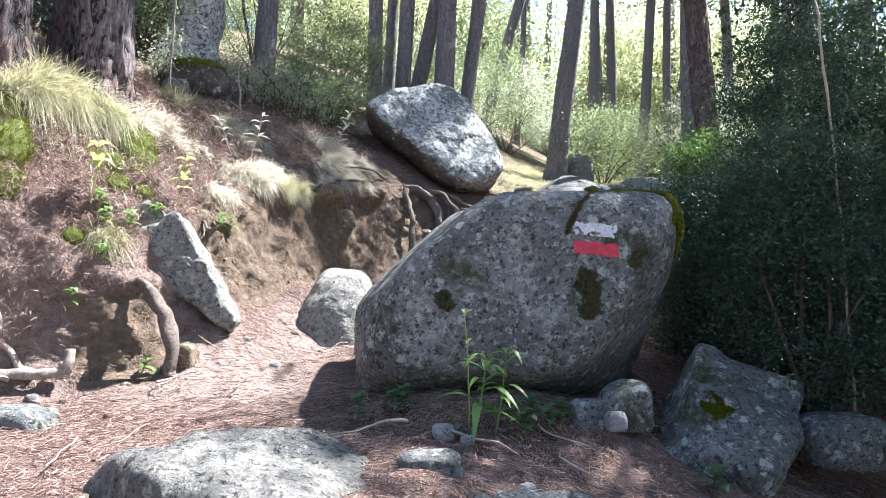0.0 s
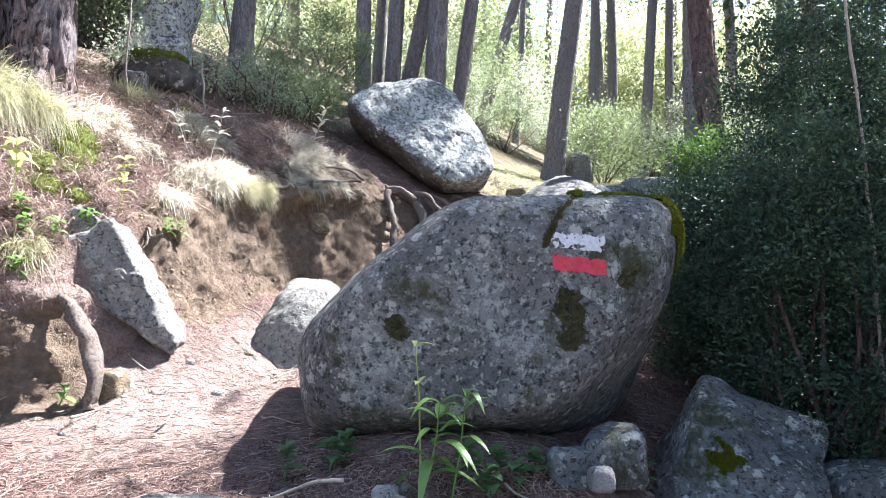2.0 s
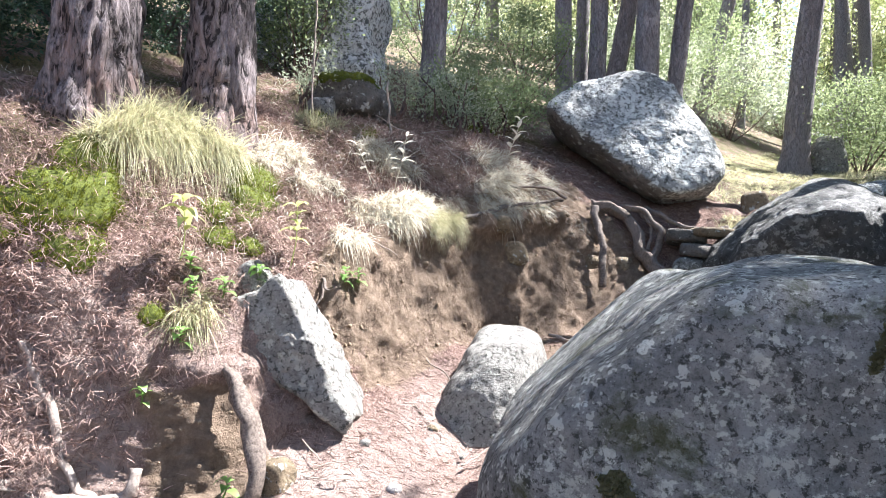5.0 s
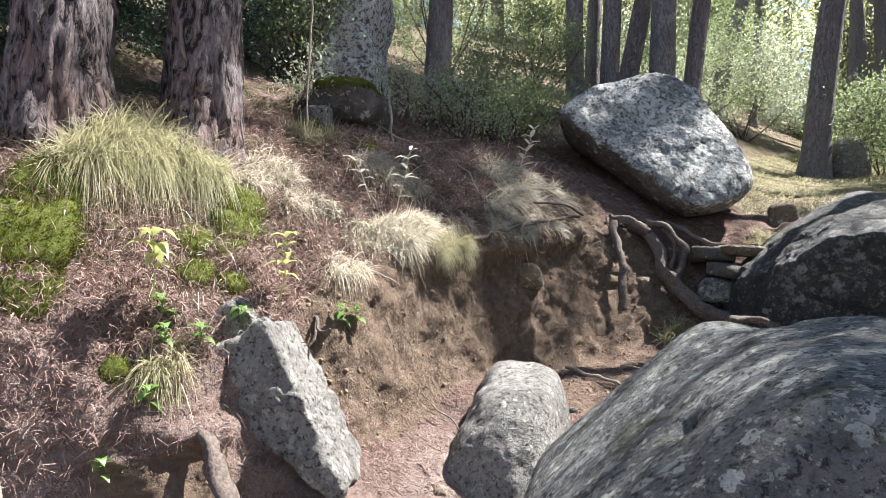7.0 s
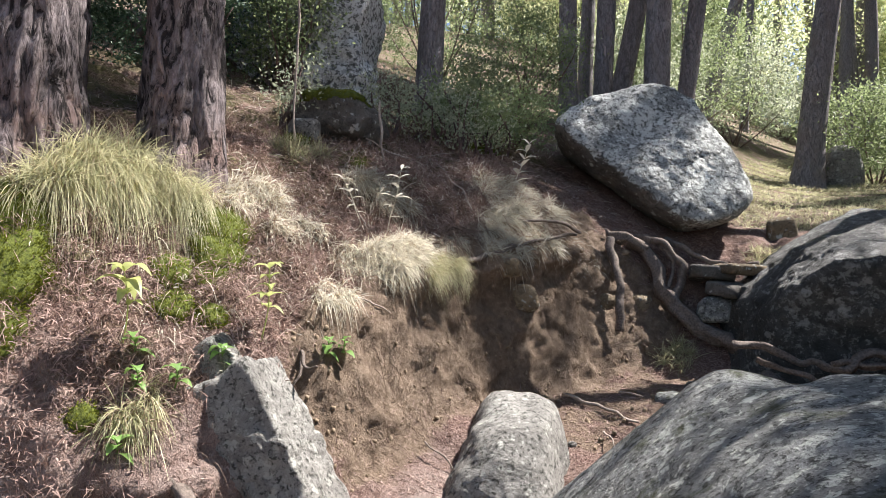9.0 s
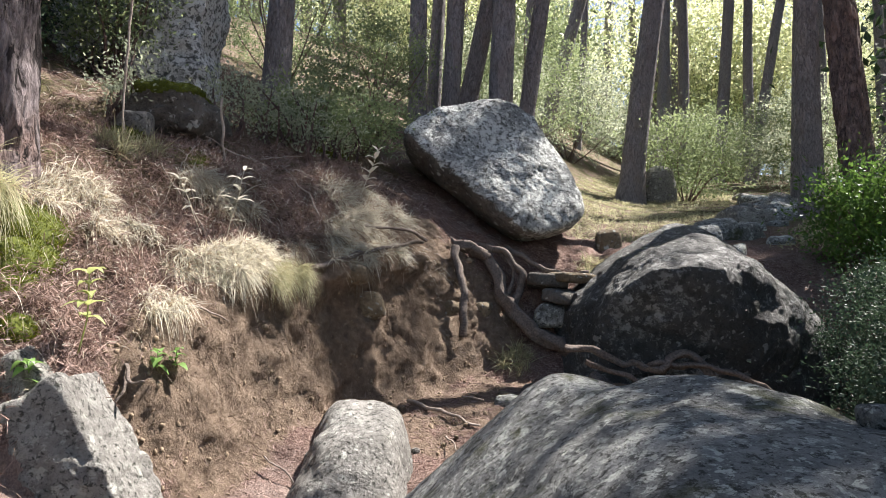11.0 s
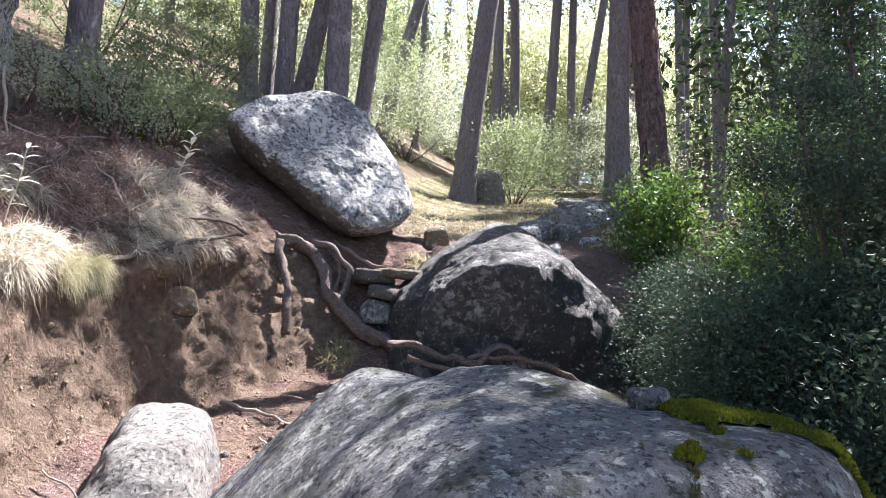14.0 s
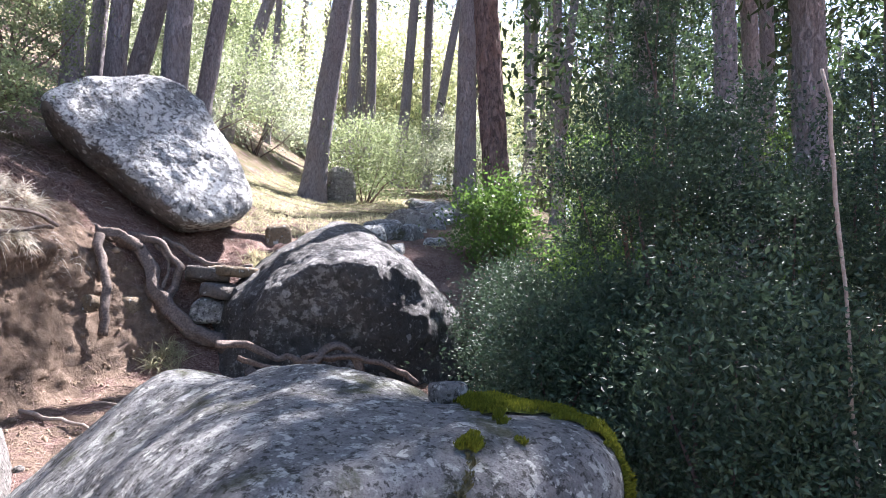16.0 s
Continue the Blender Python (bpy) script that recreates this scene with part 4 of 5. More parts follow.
grass_cover("thin_grass", "thin dry grass scattered over the upper slope", 3500, (GX < foot_x(GY) - 0.9) & (GX > -4.5) & (GY > 4.6) & (GY < 12), 0.13, M_GRASS_DRY, 21, 0.005)
grass_cover("bank_grass", "dry grass and dead stalks all over the brow of the bank", 3000, (FOOT - GX > 0.45) & (FOOT - GX < 1.6) & (GY > 4.7) & (GY < 8.3), 0.12, M_GRASS_DRY, 24, 0.0045, 1.0)
grass_cover("slope_grass", "pale sunlit grass on the slope above the trail", 16000, (GX < foot_x(GY) - 0.1) & (GX > foot_x(GY) - 3.5) & (GY > 10.4) & (GY < 24), 0.22, M_GRASS, 22, 0.01)
grass_cover("trailside_grass", "green and straw grass beside the far trail", 6000, (GX > foot_x(GY) + 1.3) & (GX < foot_x(GY) + 3) & (GY > 10) & (GY < 22), 0.2, M_GRASS, 23, 0.014)


# ---------------- moss ----------------
def moss_cushion(label, x, y, r, seed, z=None, normal=None):
    rng = np.random.default_rng(seed)
    dirs, fc = ico(3)
    base = np.array((x, y, gz(x, y) if z is None else z))
    d = dirs * np.array((1.25, 1.25, 0.4)) * r * (1 + 0.3 * np.array([noise_at(Vector(q) * 1.0 + Vector((seed, 0, 0)), 1.6, 3) for q in dirs]))[:, None]
    if normal is None:
        normal = (gz(x - 0.05, y) - gz(x + 0.05, y), gz(x, y - 0.05) - gz(x, y + 0.05), 0.1)
    turn = np.array(Vector((0, 0, 1)).rotation_difference(Vector(normal).normalized()).to_matrix())
    d = d @ turn.T
    ob = thing("moss_cushion", label, "moss", d, fc, M_MOSS_BASE, "moss on the bank", at=base)
    k = rng.integers(0, len(d), int(2600 * (r / 0.12) ** 2))
    p = d[k] + rng.normal(size=(len(k), 3)) * 0.012
    part("moss_fuzz", *leaves(p, 0.016, rng, 0.4, dirs[k] * 1.6, 0.4, 0.6), M_MOSS, ob, "", False, "stuff")


for k, (x, y, r) in enumerate([(-2.58, 5.5, 0.13), (-2.52, 5.36, 0.12), (-2.46, 5.22, 0.09), (-2.5, 4.98, 0.08), (-2.36, 5.1, 0.07), (-3.1, 4.45, 0.2), (-3.2, 4.35, 0.2),
                               (-2.45, 7.0, 0.12), (-2.9, 6.95, 0.11), (-1.85, 9.0, 0.14), (-2.72, 5.42, 0.1), (-2.6, 5.08, 0.09), (-3.0, 4.32, 0.14), (-3.2, 4.6, 0.16), (-3.35, 4.15, 0.16), (-2.5, 4.42, 0.05)]):
    moss_cushion("thick yellow-green moss cushion on the bank", x, y, r, 300 + k)


def moss_on(ob, keep, depth, label, seed, shoots=9000, mat=None, fuzz=None):
    """A moss mat over that part of a rock's skin where keep(place) is above 0."""
    rng = np.random.default_rng(seed)
    me = ob.data
    co = np.array([v.co[:] for v in me.vertices])
    no = np.array([v.normal[:] for v in me.vertices])
    at = np.array(ob.location)
    amount = np.array([keep(Vector(c)) + 0.45 * noise_at(Vector(c) + Vector((seed, 0, 0)), 13, 5) for c in co + at])
    ids = {}
    faces = []
    for pl in me.polygons:
        if all(amount[i] > 0 for i in pl.vertices):
            faces.append([ids.setdefault(i, len(ids)) for i in pl.vertices])
    use = np.array(list(ids.keys()))
    lift = np.clip(amount[use], 0, 0.5) * 2 * depth * (1 + 0.5 * np.array([noise_at(Vector(c), 25, 2) for c in co[use]])) - 0.001
    v = co[use] + no[use] * lift[:, None]
    part("moss", v, faces, mat or M_MOSS_BASE, ob, label or "bright green moss mat", kind="stuff" if mat else "").matrix_parent_inverse.identity()
    fc = np.array(faces)
    f = fc[rng.integers(0, len(fc), shoots)]
    w = rng.dirichlet((1, 1, 1), shoots)
    p = (v[f] * w[:, :, None]).sum(1)
    nn = no[use][f[:, 0]]
    part("moss_fuzz", *leaves(p, 0.014, rng, 0.45, nn * 1.4, 0.4, 0.6), fuzz or M_MOSS, ob, label or "bright green moss", False, "stuff")


def near_line(p, a, b, r):
    a, b = Vector(a), Vector(b)
    t = max(0, min(1, (p - a).dot(b - a) / (b - a).length_squared))
    return 1 - (p - a.lerp(b, t)).length / r


moss_on(great, lambda p: max(near_line(p, (1.12, 4.02, 1.88), (1.38, 3.8, 1.68), 0.17), near_line(p, (1.02, 3.9, 1.86), (0.98, 3.68, 1.82), 0.04), near_line(p, (0.86, 3.7, 1.85), (0.82, 3.66, 1.85), 0.035)), 0.02, "", 31, 18000)
M_STAIN = plain_mat("dry_dark_moss", (0.05, 0.052, 0.03), (0.17, 0.165, 0.1), 40, 0.95, 0.8)
M_STAIN_FUZZ = leaf_mat("dry_moss_shoots", (0.05, 0.052, 0.025), (0.16, 0.155, 0.08), 0.1, 0.9, 0.1)
moss_on(great, lambda p: max(near_line(p, (0.75, 3.45, 1.36), (0.79, 3.47, 1.2), 0.08), near_line(p, (0.98, 3.5, 1.2), (0.86, 3.5, 0.85), 0.05), near_line(p, (0.66, 3.5, 1.6), (0.72, 3.52, 1.72), 0.022),
                             near_line(p, (0.72, 3.52, 1.72), (0.82, 3.62, 1.83), 0.022), near_line(p, (-0.01, 3.45, 1.25), (0.02, 3.45, 1.22), 0.055), near_line(p, (1.1, 3.6, 1.6), (1.02, 3.55, 1.45), 0.05),
                             near_line(p, (0.3, 3.45, 0.78), (0.7, 3.5, 0.75), 0.045)), 0.003, "dry olive-brown moss crust", 36, 3500, M_STAIN, M_STAIN_FUZZ)
moss_on(slab, lambda p: near_line(p, (1.36, 3.42, 0.84), (1.42, 3.36, 0.74), 0.1), 0.012, "", 35, 2500)
moss_on(ledge, lambda p: 1.4 * (p.z - 3.88) / 0.1 - 0.3, 0.02, "", 33, 7000)


# ---------------- the painted trail mark ----------------
from mathutils.bvhtree import BVHTree
bv, bf = [v.co + great.location for v in great.data.vertices], [tuple(p.vertices) for p in great.data.polygons]
great_tree = BVHTree.FromPolygons(bv, bf)


def paint(name, label, x0, x1, z0, z1, slant, material, ragged, gaps, seed):
    """A brushed stripe of paint that follows the boulder's face."""
    nx_, nz_ = 70, 26
    verts, ids, faces = [], {}, []
    for i in range(nx_ + 1):
        for j in range(nz_ + 1):
            u, w = i / nx_, j / nz_
            x, z = x0 + (x1 - x0) * u, z0 + (z1 - z0) * w + slant * (u - 0.5)
            hit, nrm, _, _ = great_tree.ray_cast(Vector((x, 2.5, z)), Vector((0, 1, 0)))
            edge = min(u, 1 - u) * 3.2 * 5, min(w, 1 - w) * 5
            q = Vector((x * 40 + seed, 0, z * 40))
            if hit and min(edge) + ragged * noise_at(q, 1.6, 4) > 0.25 and noise_at(q, 0.9, 5) < gaps:
                ids[i, j] = len(verts)
                verts.append(hit + nrm * 0.003 - great.location)
    for i in range(nx_):
        for j in range(nz_):
            c = [(i, j), (i + 1, j), (i + 1, j + 1), (i, j + 1)]
            if all(k in ids for k in c):
                faces.append([ids[k] for k in c])
    part(name, verts, faces, material, great, label)


M_RED = plain_mat("red_trail_paint", (0.42, 0.035, 0.055), (0.62, 0.07, 0.1), 45, 0.7, 0.4)
M_WHITE = plain_mat("white_trail_paint", (0.42, 0.43, 0.44), (0.72, 0.73, 0.74), 45, 0.75, 0.4)
paint("red_stripe", "worn red paint stripe", 0.69, 0.945, 1.472, 1.555, -0.03, M_RED, 0.7, 0.95, 3)
paint("white_stripe", "flaking white paint stripe", 0.69, 0.945, 1.575, 1.66, -0.03, M_WHITE, 0.7, 0.42, 8)


# ---------------- roots and sticks ----------------
def root(label, ctrl, r0, r1, seed, name="root", wander=0.05, material=None, n=30, sides=9, group="roots of the bank"):
    pts = curve_pts(ctrl, n, wander, seed)
    v, f = tube(pts, [r0 + (r1 - r0) * i / (n - 1) for i in range(n)], sides, 0.75, seed)
    return thing(name, label, "root" if name == "root" else "stick", v, f, material or M_ROOT, group)


root("thick weathered pine root snaking down the cut bank", [(-0.62, 8.85, 2.84), (-0.36, 8.68, 2.74), (-0.13, 8.78, 2.62), (-0.03, 8.66, 2.33), (0.1, 8.55, 2.06), (0.34, 8.47, 1.91), (0.59, 8.32, 1.77), (0.76, 8.1, 1.63), (0.85, 7.9, 1.48)], 0.05, 0.075, 1, n=60, sides=14)
root("thick weathered root looping beside the larger one", [(-0.3, 8.95, 2.8), (-0.1, 8.82, 2.76), (0.07, 8.78, 2.62), (0.18, 8.73, 2.48), (0.13, 8.68, 2.32), (0.06, 8.62, 2.16)], 0.04, 0.034, 2, n=36)
root("thin root looping beside the larger ones", [(-0.2, 8.9, 2.78), (0.0, 8.78, 2.66), (0.08, 8.74, 2.5), (0.02, 8.66, 2.3)], 0.024, 0.018, 3)
root("upright dead root on the soil face", [(-0.5, 8.62, 2.74), (-0.46, 8.47, 2.6), (-0.4, 8.32, 2.3), (-0.38, 8.18, 1.9)], 0.04, 0.028, 4, wander=0.03)
root("weathered root lying along the rocky ledge", [(0.0, 8.98, 2.74), (0.25, 8.9, 2.62), (0.5, 8.86, 2.54), (0.8, 8.75, 2.52)], 0.03, 0.02, 5)
root("dark root creeping below the dark boulder", [(0.45, 7.5, 1.88), (0.75, 7.5, 1.8), (1.09, 7.5, 1.7), (1.38, 7.52, 1.84), (1.5, 7.5, 1.72), (1.58, 7.45, 1.55)], 0.03, 0.028, 7, n=40)
root("dark root creeping below the dark boulder", [(1.1, 7.5, 1.72), (1.4, 7.48, 1.74), (1.75, 7.45, 1.66), (2.05, 7.4, 1.5)], 0.025, 0.02, 8)
root("dark root creeping below the dark boulder", [(0.6, 7.4, 1.75), (0.85, 7.4, 1.66), (1.1, 7.4, 1.58), (1.35, 7.35, 1.5)], 0.022, 0.018, 9)
for k, (way, r) in enumerate([([(-3.1, 3.78, 0.02), (-2.85, 3.88, 0.06), (-2.66, 3.97, 0.05), (-2.52, 4.06, 0.07), (-2.4, 4.12, 0.1), (-2.36, 4.16, 0.22)], 0.036), ([(-3.0, 4.05, 0.04), (-2.8, 4.06, 0.08), (-2.62, 4.06, 0.06), (-2.5, 4.07, 0.07)], 0.024), ([(-2.9, 3.7, 0.02), (-2.74, 3.82, 0.06), (-2.6, 3.98, 0.06)], 0.02)]):
    root("gnarled pale root forking at the foot of the bank", [(x, y, gz(x, y) + h) for x, y, h in way], r, r * 0.75, 10 + 30 * k, wander=0.05, material=M_ROOT_PALE)
root("broken root running down beside the long rock", [(-2.45, 4.85, 1.66), (-2.3, 4.68, 1.56), (-2.1, 4.56, 1.38), (-1.95, 4.48, 1.22)], 0.05, 0.03, 12, wander=0.03)
root("broken root running down beside the long rock", [(-1.98, 4.5, 1.3), (-1.86, 4.42, 1.12), (-1.79, 4.36, 0.92), (-1.77, 4.34, 0.72)], 0.05, 0.04, 13, wander=0.04)
root("thin bare root crossing the cut", [(-1.42, 6.82, 2.46), (-1.36, 6.9, 2.5), (-1.12, 7.28, 2.62), (-0.86, 7.75, 2.7), (-0.75, 7.95, 2.75)], 0.02, 0.014, 14, wander=0.03)
root("thin bare root crossing the cut", [(-1.3, 7.6, 2.86), (-1.05, 7.62, 2.85), (-0.85, 7.7, 2.83), (-0.7, 7.9, 2.75)], 0.01, 0.014, 15, wander=0.02)
root("broken dark root poking from the bank", [(-2.1, 5.5, 1.95), (-1.97, 5.38, 1.9), (-1.9, 5.28, 1.84), (-1.8, 5.22, 1.86)], 0.012, 0.006, 16, wander=0.03)
root("broken dark root poking from the bank", [(-2.0, 5.42, 1.92), (-1.95, 5.3, 1.8), (-1.99, 5.24, 1.72)], 0.01, 0.005, 17, wander=0.03)


def hanging_roots():
    rng = np.random.default_rng(41)
    n = 700
    t = rng.uniform(0, 1, n)
    y = 6.55 + 1.65 * t
    x = foot_x(y) - bank_w(y)[0] * rng.uniform(0.85, 1.25, n)
    p = np.stack([x, y, ground_z(x, y) + 0.02], 1)
    way = np.array((0.75, -0.5, -0.1)) + rng.normal(size=(n, 3)) * 0.35
    v, f = blades(p, way, rng.uniform(0.08, 0.34, n), 0.008, rng.uniform(0.5, 1.6, n), rng, 6)
    thing("root_fringe", "fringe of hair-thin roots hanging from the bank's lip", "roots", v, f, M_HAIR, kind="stuff", smooth=False)
    p, nn = ground_spots(1200, (GX > -2.6) & (GX < 0) & (GY > 4.6) & (GY < 8.2) & (flatness < 0.75), rng)
    way = nn * 0.5 + rng.normal(size=p.shape) * 0.5
    v, f = blades(p, way, rng.uniform(0.05, 0.2, len(p)), 0.004, 1.4, rng, 4)
    thing("rootlets", "thin rootlets sprouting from the soil face", "roots", v, f, M_HAIR, kind="stuff", smooth=False)


hanging_roots()


def stick(x, y, ang, length, r, seed, z=None, label="thin fallen stick on the needle litter", rise=0.0):
    pts = []
    for i in range(4):
        t = i / 3 - 0.5
        px, py = x + math.cos(ang) * length * t, y + math.sin(ang) * length * t
        pts.append((px, py, gz(px, py) + 0.035 + r + rise * (t + 0.5)))
    root(label, pts, r, r * 0.6, seed, "stick", 0.03, M_STICK, 12, 6, "fallen sticks")


for k in range(34):
    y = rs.uniform(2.3, 7.4)
    x = foot_x(y) + rs.uniform(-0.4, 1.6) if y > 4 else rs.uniform(-2.6, 1.2)
    if not (-0.6 < x < 1.5 and 3.4 < y < 5.3):
        stick(float(x), y, rs.uniform(0, 6.28), rs.uniform(0.12, 0.4), rs.uniform(0.003, 0.008), 500 + k)
stick(-0.5, 7.0, -0.7, 0.75, 0.013, 560)
for k, (x, y) in enumerate([(-3.05, 5.75), (-3.02, 5.65)]):
    stick(x, y, 0.1 - 0.3 * k, 0.24, 0.02, 570 + k, label="pale split stick between the old pines")
for k, (x, y) in enumerate([(-2.2, 6.4), (-2.4, 6.9), (-1.7, 7.4), (-2.0, 7.8), (-2.3, 7.4)]):
    stick(x, y, rs.uniform(0, 6), 0.4, 0.006, 580 + k, label="thin dead twig on the slope", rise=0.1)


# ---------------- small stones ----------------
def loose(name, label, x, y, half, material, seed, turn=(0, 0, 0), sink=0.35, z=None, group="stones of the trail", level=3, soft=5):
    zz = gz(x, y) + half[2] * (1 - 2 * sink) if z is None else z
    return rock(name, label, (x, y, zz), box_planes(*half, seed, 5), material, soft, level, 0.12 * min(half), seed, turn, group)


for k, (x, y, z, hx, hy, hz) in enumerate([(0.42, 8.78, 2.42, 0.2, 0.2, 0.06), (0.66, 8.72, 2.46, 0.22, 0.2, 0.05), (0.56, 8.6, 2.28, 0.2, 0.16, 0.06)]):
    loose("rock", "flat layered stone of the ledge beside the roots", x, y, (hx, hy, hz), M_ROCK_TAN if k % 2 else M_ROCK_BARE, 660 + k, (8 * (k % 3) - 6, 6 - 4 * k, 25 * k), z=z, level=4, soft=16, group="stones of the ledge")
loose("rock", "rounded grey stone among the roots", 0.45, 8.6, (0.19, 0.15, 0.12), M_ROCK, 601, z=2.1, level=4)
for k, (x, y, z, r) in enumerate([(-0.22, 8.6, 2.14, 0.12), (-0.54, 8.44, 2.14, 0.14), (-1.16, 7.1, 2.43, 0.09), (-1.1, 7.4, 2.2, 0.13)]):
    loose("rock", "rounded tan stone set in the soil", x, y, (r, r, r * 0.85), M_ROCK_TAN, 602 + k, (0, 0, 40 * k), z=z, level=4, soft=3.5)
for k in range(16):
    x, y = rs.uniform(-0.2, 1.3), rs.uniform(7.15, 7.7)
    s = rs.uniform(0.04, 0.11)
    loose("rock", "rough stone lying in the hollow below the roots", x, y, (s * 1.3, s, s * 0.8), rs.choice((M_ROCK_DARK, M_ROCK_TAN, M_ROCK)), 640 + k, (rs.uniform(-20, 20), rs.uniform(-20, 20), rs.uniform(0, 180)), 0.45, soft=11, group="stones of the hollow")
loose("rock", "small stone resting on the great boulder", 0.97, 4.12, (0.065, 0.05, 0.035), M_ROCK, 609, z=1.92, level=4)
loose("rock", "mossy round stone under the great boulder", 0.93, 3.45, (0.13, 0.14, 0.13), M_ROCK, 610, z=0.7, level=4)
loose("rock", "mossy round stone under the great boulder", 0.74, 3.4, (0.11, 0.12, 0.1), M_ROCK, 611, z=0.64, level=4)
loose("rock", "white quartz stone under the great boulder", 0.83, 3.22, (0.05, 0.05, 0.05), M_QUARTZ, 612, z=0.66)
loose("rock", "grey stone half sunk in needles", -0.05, 2.72, (0.16, 0.11, 0.08), M_ROCK, 613, level=4, sink=0.65)
loose("rock", "pale stone beside the plants", 0.0, 3.05, (0.05, 0.04, 0.04), M_QUARTZ, 614)
loose("rock", "low grey rock at the trail's edge", -2.2, 3.35, (0.26, 0.16, 0.1), M_ROCK, 615, level=4, sink=0.55)
loose("rock", "broken rock below the long rock", -1.76, 4.5, (0.09, 0.1, 0.13), M_ROCK_TAN, 616, z=0.84, level=4)
loose("rock", "broken flat rock above the long rock", -2.24, 5.05, (0.2, 0.14, 0.16), M_ROCK_WARM, 617, (0, 46, 15), z=1.78, level=4, soft=16)
loose("rock", "low mossy rock by the slab", 2.1, 3.55, (0.22, 0.2, 0.14), M_ROCK, 618, z=0.5, level=4)
loose("rock", "small mossy rock beside the ledge", -2.95, 7.1, (0.16, 0.14, 0.12), M_ROCK_WARM, 619, level=4)
loose("rock", "mossy rock beside the leaning pine", 3.5, 16.8, (0.35, 0.4, 0.5), M_ROCK_WARM, 620, sink=0.2, level=4)
loose("rock", "small mossy stump-like rock by the leaning boulder", 1.25, 10.1, (0.15, 0.14, 0.17), M_ROCK_TAN, 621, sink=0.35, level=4)
for k in range(70):
    y = rs.uniform(2.2, 6.9)
    x = float(foot_x(y)) + rs.uniform(0.1, 1.3) if y > 3.6 else rs.uniform(-2.3, 1.1)
    if -0.55 < x < 1.5 and 3.3 < y < 5.3:
        continue
    s = rs.choice((0.012, 0.016, 0.02, 0.028, 0.04))
    loose("stone", "small loose stone on the needle litter", x, y, (s * 1.3, s, s * 0.8), rs.choice((M_ROCK_WARM, M_QUARTZ, M_ROCK_TAN)), 700 + k, (0, 0, rs.uniform(0, 180)), 0.4, level=2)
for k in range(46):
    t = rs.uniform(0, 1) ** 0.8
    y = 9.3 + 8.5 * t
    x = float(foot_x(y)) + rs.uniform(0.1, 1.25)
    s = rs.uniform(0.09, 0.26)
    loose("rock", "flat worn stone of the rocky trail", x, y, (s * 1.3, s, s * 0.7), rs.choice((M_ROCK, M_ROCK_PALE, M_ROCK_WARM)), 800 + k, (rs.uniform(-18, 18), rs.uniform(-18, 18), rs.uniform(0, 180)), 0.5, group="stones of the far trail", soft=13)


# ---------------- plants ----------------
def blade_leaf(base, way, length, width, droop, seed, notch=0.0):
    """One broad leaf with a folded midrib, pointed or lobed."""
    way = Vector(way).normalized()
    side = way.cross(Vector((0, 0, 1)))
    side = side.normalized() if side.length > 0.05 else Vector((1, 0, 0))
    upv = side.cross(way)
    v, f = [], []
    n = 9
    for i in range(n):
        t = i / (n - 1)
        c = Vector(base) + way * length * t + Vector((0, 0, -1)) * length * droop * t * t
        w = width * 0.5 * math.sin(math.pi * min(1, t ** 0.75 * 0.97 + 0.03)) * (1 + notch * math.sin(t * 19 + seed))
        v += [c - side * w + upv * w * 0.35, c, c + side * w + upv * w * 0.35]
    for i in range(n - 1):
        a = i * 3
        f += [(a, a + 1, a + 4, a + 3), (a + 1, a + 2, a + 5, a + 4)]
    return v, f


def plant(name, label, at, height, n, length, width, material, seed, droop=0.5, lean=(0, 0), spread=1.0, notch=0.0, group="plants of the bank", low=0.25):
    r = random.Random(seed)
    ob = thing(name, label, "plant", group=group, at=at)
    top = Vector((lean[0], lean[1], height))
    pts = curve_pts([(0, 0, -0.03), top * 0.5 + Vector((0.01, 0.01, 0)), top], 8, 0.01, seed)
    part("stem", *tube(pts, [0.005 - 0.0004 * i for i in range(8)], 6), material, ob)
    for k in range(n):
        t = low + (1 - low) * (k + 0.5) / n
        a = k * 2.399 + r.uniform(-0.3, 0.3)
        b = pts[min(7, int(t * 7.99))]
        up = 0.25 + 0.7 * t + r.uniform(-0.2, 0.2)
        s = r.uniform(0.65, 1.15)
        part("leaf", *blade_leaf(b, (math.cos(a) * spread, math.sin(a) * spread, up), length * s, width * s, droop * r.uniform(0.6, 1.3), k, notch), material, ob)
    return ob


def at_ground(x, y, dz=0.0):
    return (x, y, gz(x, y) + dz)


plant("herb", "tall green herb with long lance leaves by the boulder", at_ground(0.12, 3.05), 0.34, 14, 0.25, 0.042, M_PLANT, 1, 0.9, (0.08, 0.02))
plant("herb", "tall green herb with long lance leaves by the boulder", at_ground(0.24, 3.12), 0.36, 12, 0.2, 0.038, M_PLANT, 2, 0.8, (0.06, 0.02))
plant("herb", "seeding herb with a thin bare stalk", at_ground(0.12, 3.15), 0.52, 7, 0.1, 0.02, M_PLANT_PALE, 3, 0.5, (-0.02, 0.02), 1.0, 0, "plants of the bank", 0.5)
for k, (x, y) in enumerate([(-0.25, 3.3), (-0.2, 3.36), (0.3, 3.22), (0.42, 3.25), (0.5, 3.2), (0.58, 3.3), (0.38, 3.12), (1.02, 3.5), (1.08, 3.55), (-0.42, 3.25), (1.2, 3.0), (1.55, 2.75)]):
    plant("herb", "low dark green herb with lobed leaves", (x, y, gz(x, y) + 0.02), 0.1, 9, 0.085, 0.07, M_IVY, 20 + k, 0.5, (0, 0), 1.0, 0.35)
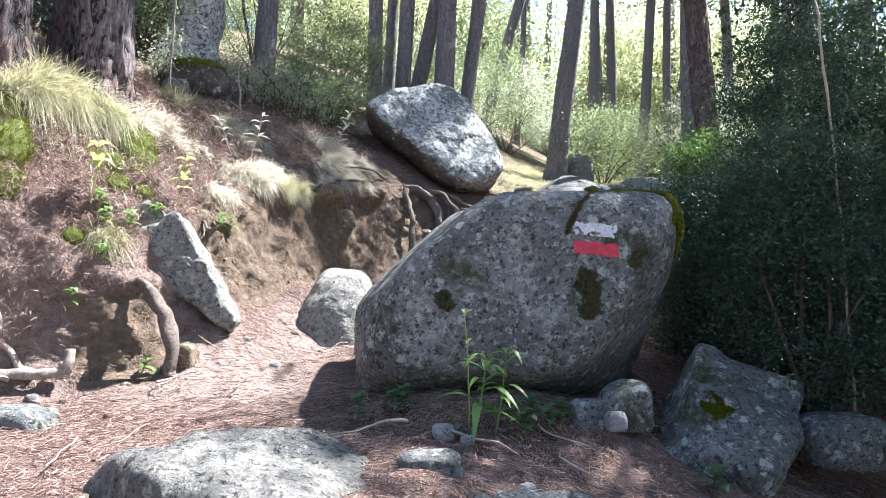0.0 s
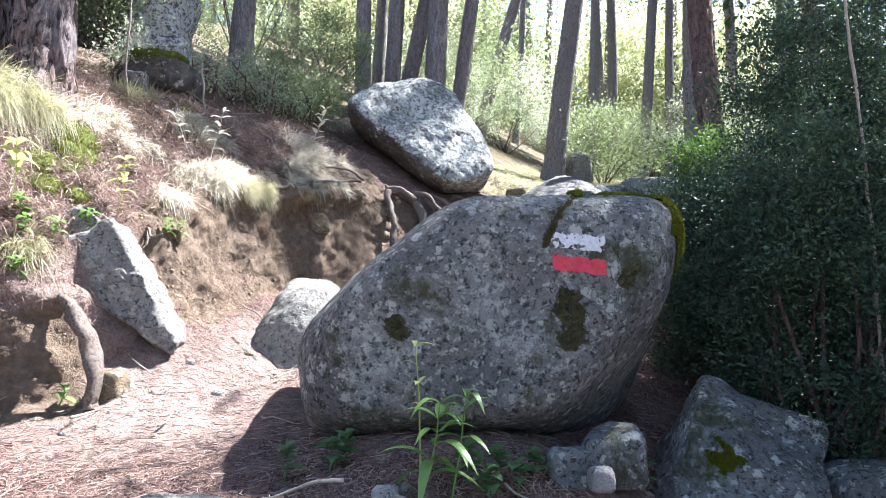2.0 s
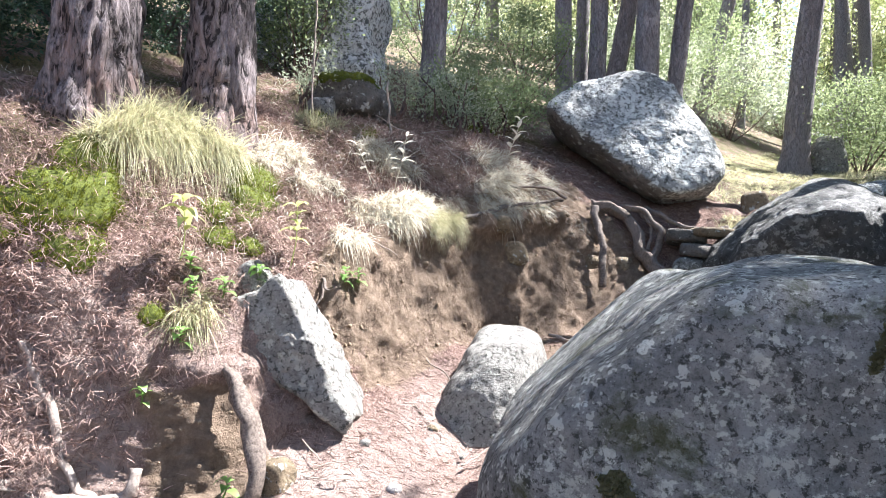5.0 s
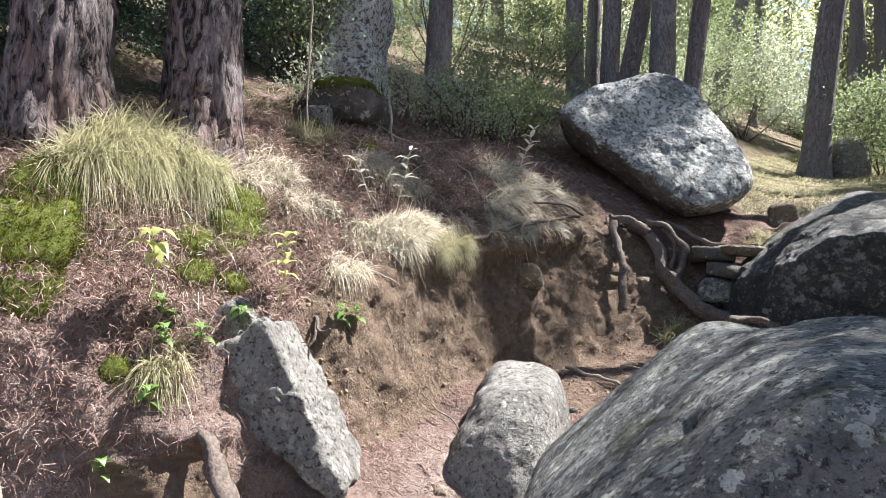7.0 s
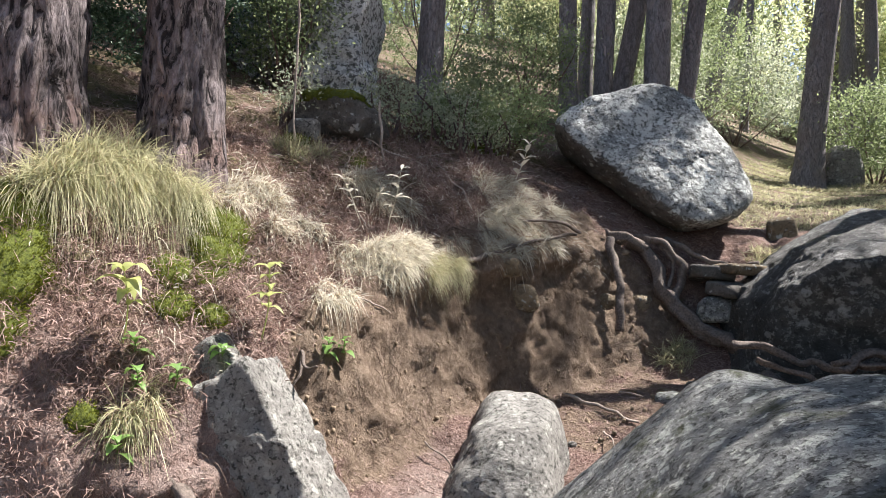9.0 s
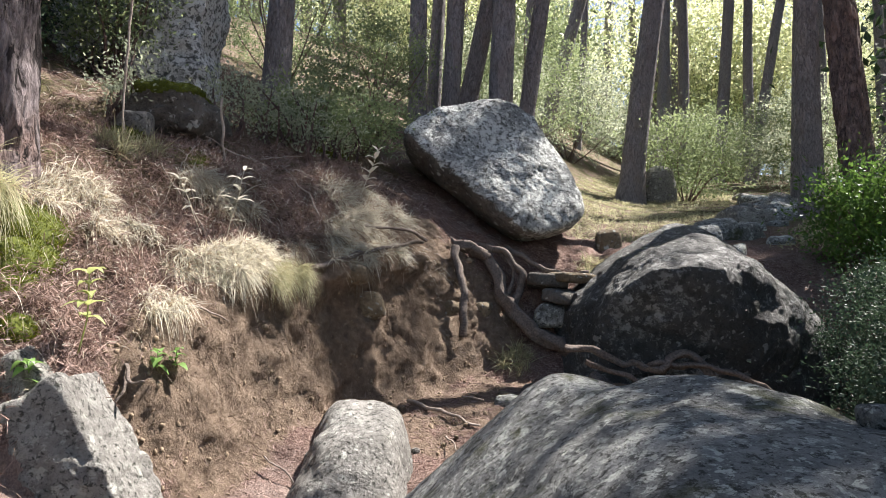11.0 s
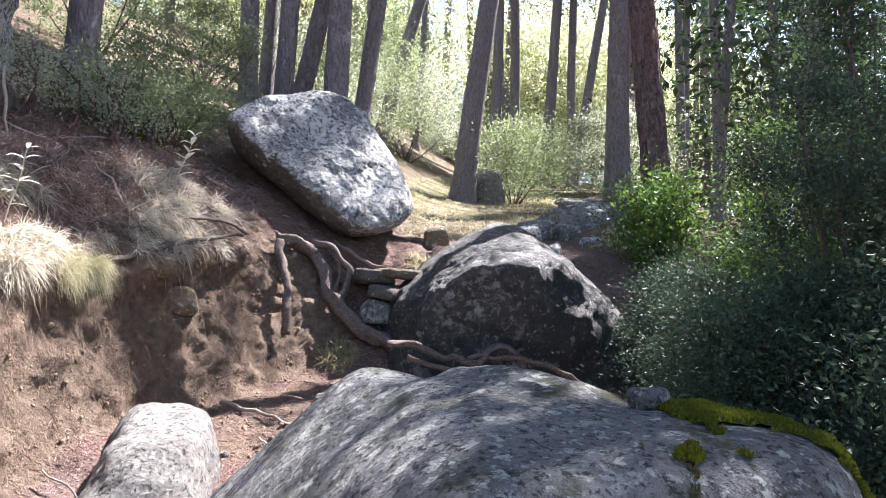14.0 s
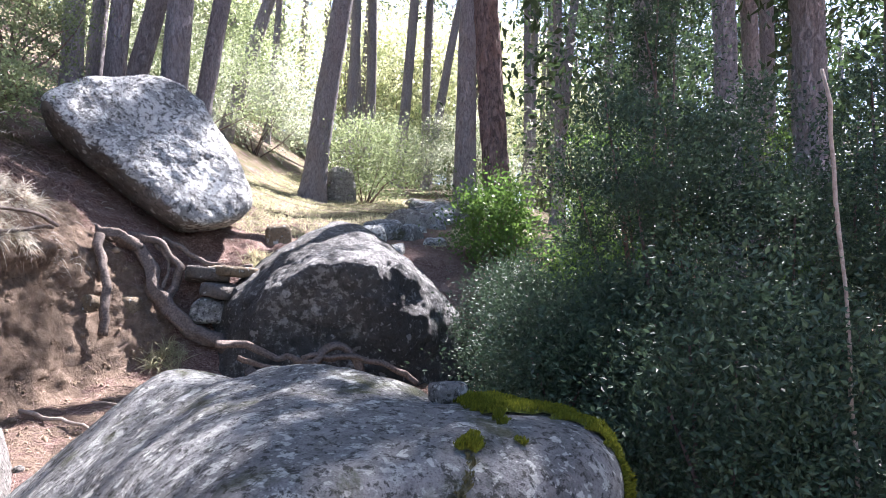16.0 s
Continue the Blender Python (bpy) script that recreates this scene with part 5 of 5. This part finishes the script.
plant("herb", "yellowing broad-leaved plant lit from behind", at_ground(-2.55, 4.68), 0.36, 10, 0.19, 0.09, M_PLANT_PALE, 40, 0.9, (0.12, -0.12), 0.8, 0, "plants of the bank", 0.6)
plant("herb", "yellowing broad-leaved plant lit from behind", at_ground(-2.13, 5.22), 0.36, 14, 0.15, 0.06, M_PLANT_PALE, 41, 0.6, (0.1, -0.1), 0.9, 0, "plants of the bank", 0.4)
plant("herb", "dry straw-coloured stalk with withered leaves", at_ground(-1.95, 6.5), 0.46, 12, 0.14, 0.035, M_STALK, 42, 0.45, (0.14, -0.05), 1.2, 0, "plants of the bank", 0.3)
plant("herb", "dry straw-coloured stalk with withered leaves", at_ground(-2.1, 6.42), 0.3, 9, 0.13, 0.035, M_STALK, 43, 0.6, (-0.1, -0.1), 1.2, 0, "plants of the bank", 0.3)
plant("herb", "dry straw-coloured stalk with withered leaves", at_ground(-1.35, 7.95), 0.46, 14, 0.15, 0.04, M_STALK, 44, 0.4, (0.2, -0.05), 0.8, 0, "plants of the bank", 0.3)
for k, (x, y) in enumerate([(-2.42, 4.62), (-2.3, 4.75), (-2.5, 4.7), (-2.2, 4.95), (-1.9, 5.5), (-2.0, 4.4), (-2.45, 4.3), (-1.85, 5.6), (-2.35, 4.45)]):
    plant("herb", "small green herb rooted in the bank", at_ground(x, y), 0.1, 6, 0.1, 0.06, M_PLANT, 60 + k, 0.8, (0.06, -0.06), 0.9)
for k, (x, y) in enumerate([(-2.3, 8.2), (-2.1, 8.5), (-1.9, 8.3), (-2.6, 8.0), (-1.7, 8.9), (-3.1, 7.2)]):
    shrub("shrub", "spindly pale shrub on the slope", x, y, (0.22, 0.2, 0.3), 700, 0.04, M_PALE, 900 + k, 24, 0.08, 0.15, 8, "spindly shrubs")

# dead saplings in front of and among the boxwoods
root("pale dead sapling standing among the boxwoods", [(2.3, 3.72, 0.3), (2.28, 3.72, 1.0), (2.26, 3.7, 1.6), (2.2, 3.68, 2.46), (2.17, 3.7, 3.0)], 0.009, 0.006, 950, "stick", 0.02, M_STICK, 20, 7, "dead saplings")
root("thin bare sapling beside the ledge rock", [(-2.9, 6.85, 3.4), (-2.92, 6.86, 3.9), (-2.9, 6.88, 4.5), (-2.93, 6.9, 5.2)], 0.012, 0.007, 952, "stick", 0.02, M_STICK, 20, 7, "dead saplings")
root("thin bare sapling beside the ledge rock", [(-2.25, 7.15, 3.3), (-2.27, 7.16, 3.55), (-2.3, 7.18, 3.85)], 0.014, 0.01, 953, "stick", 0.02, M_STICK, 12, 7, "dead saplings")
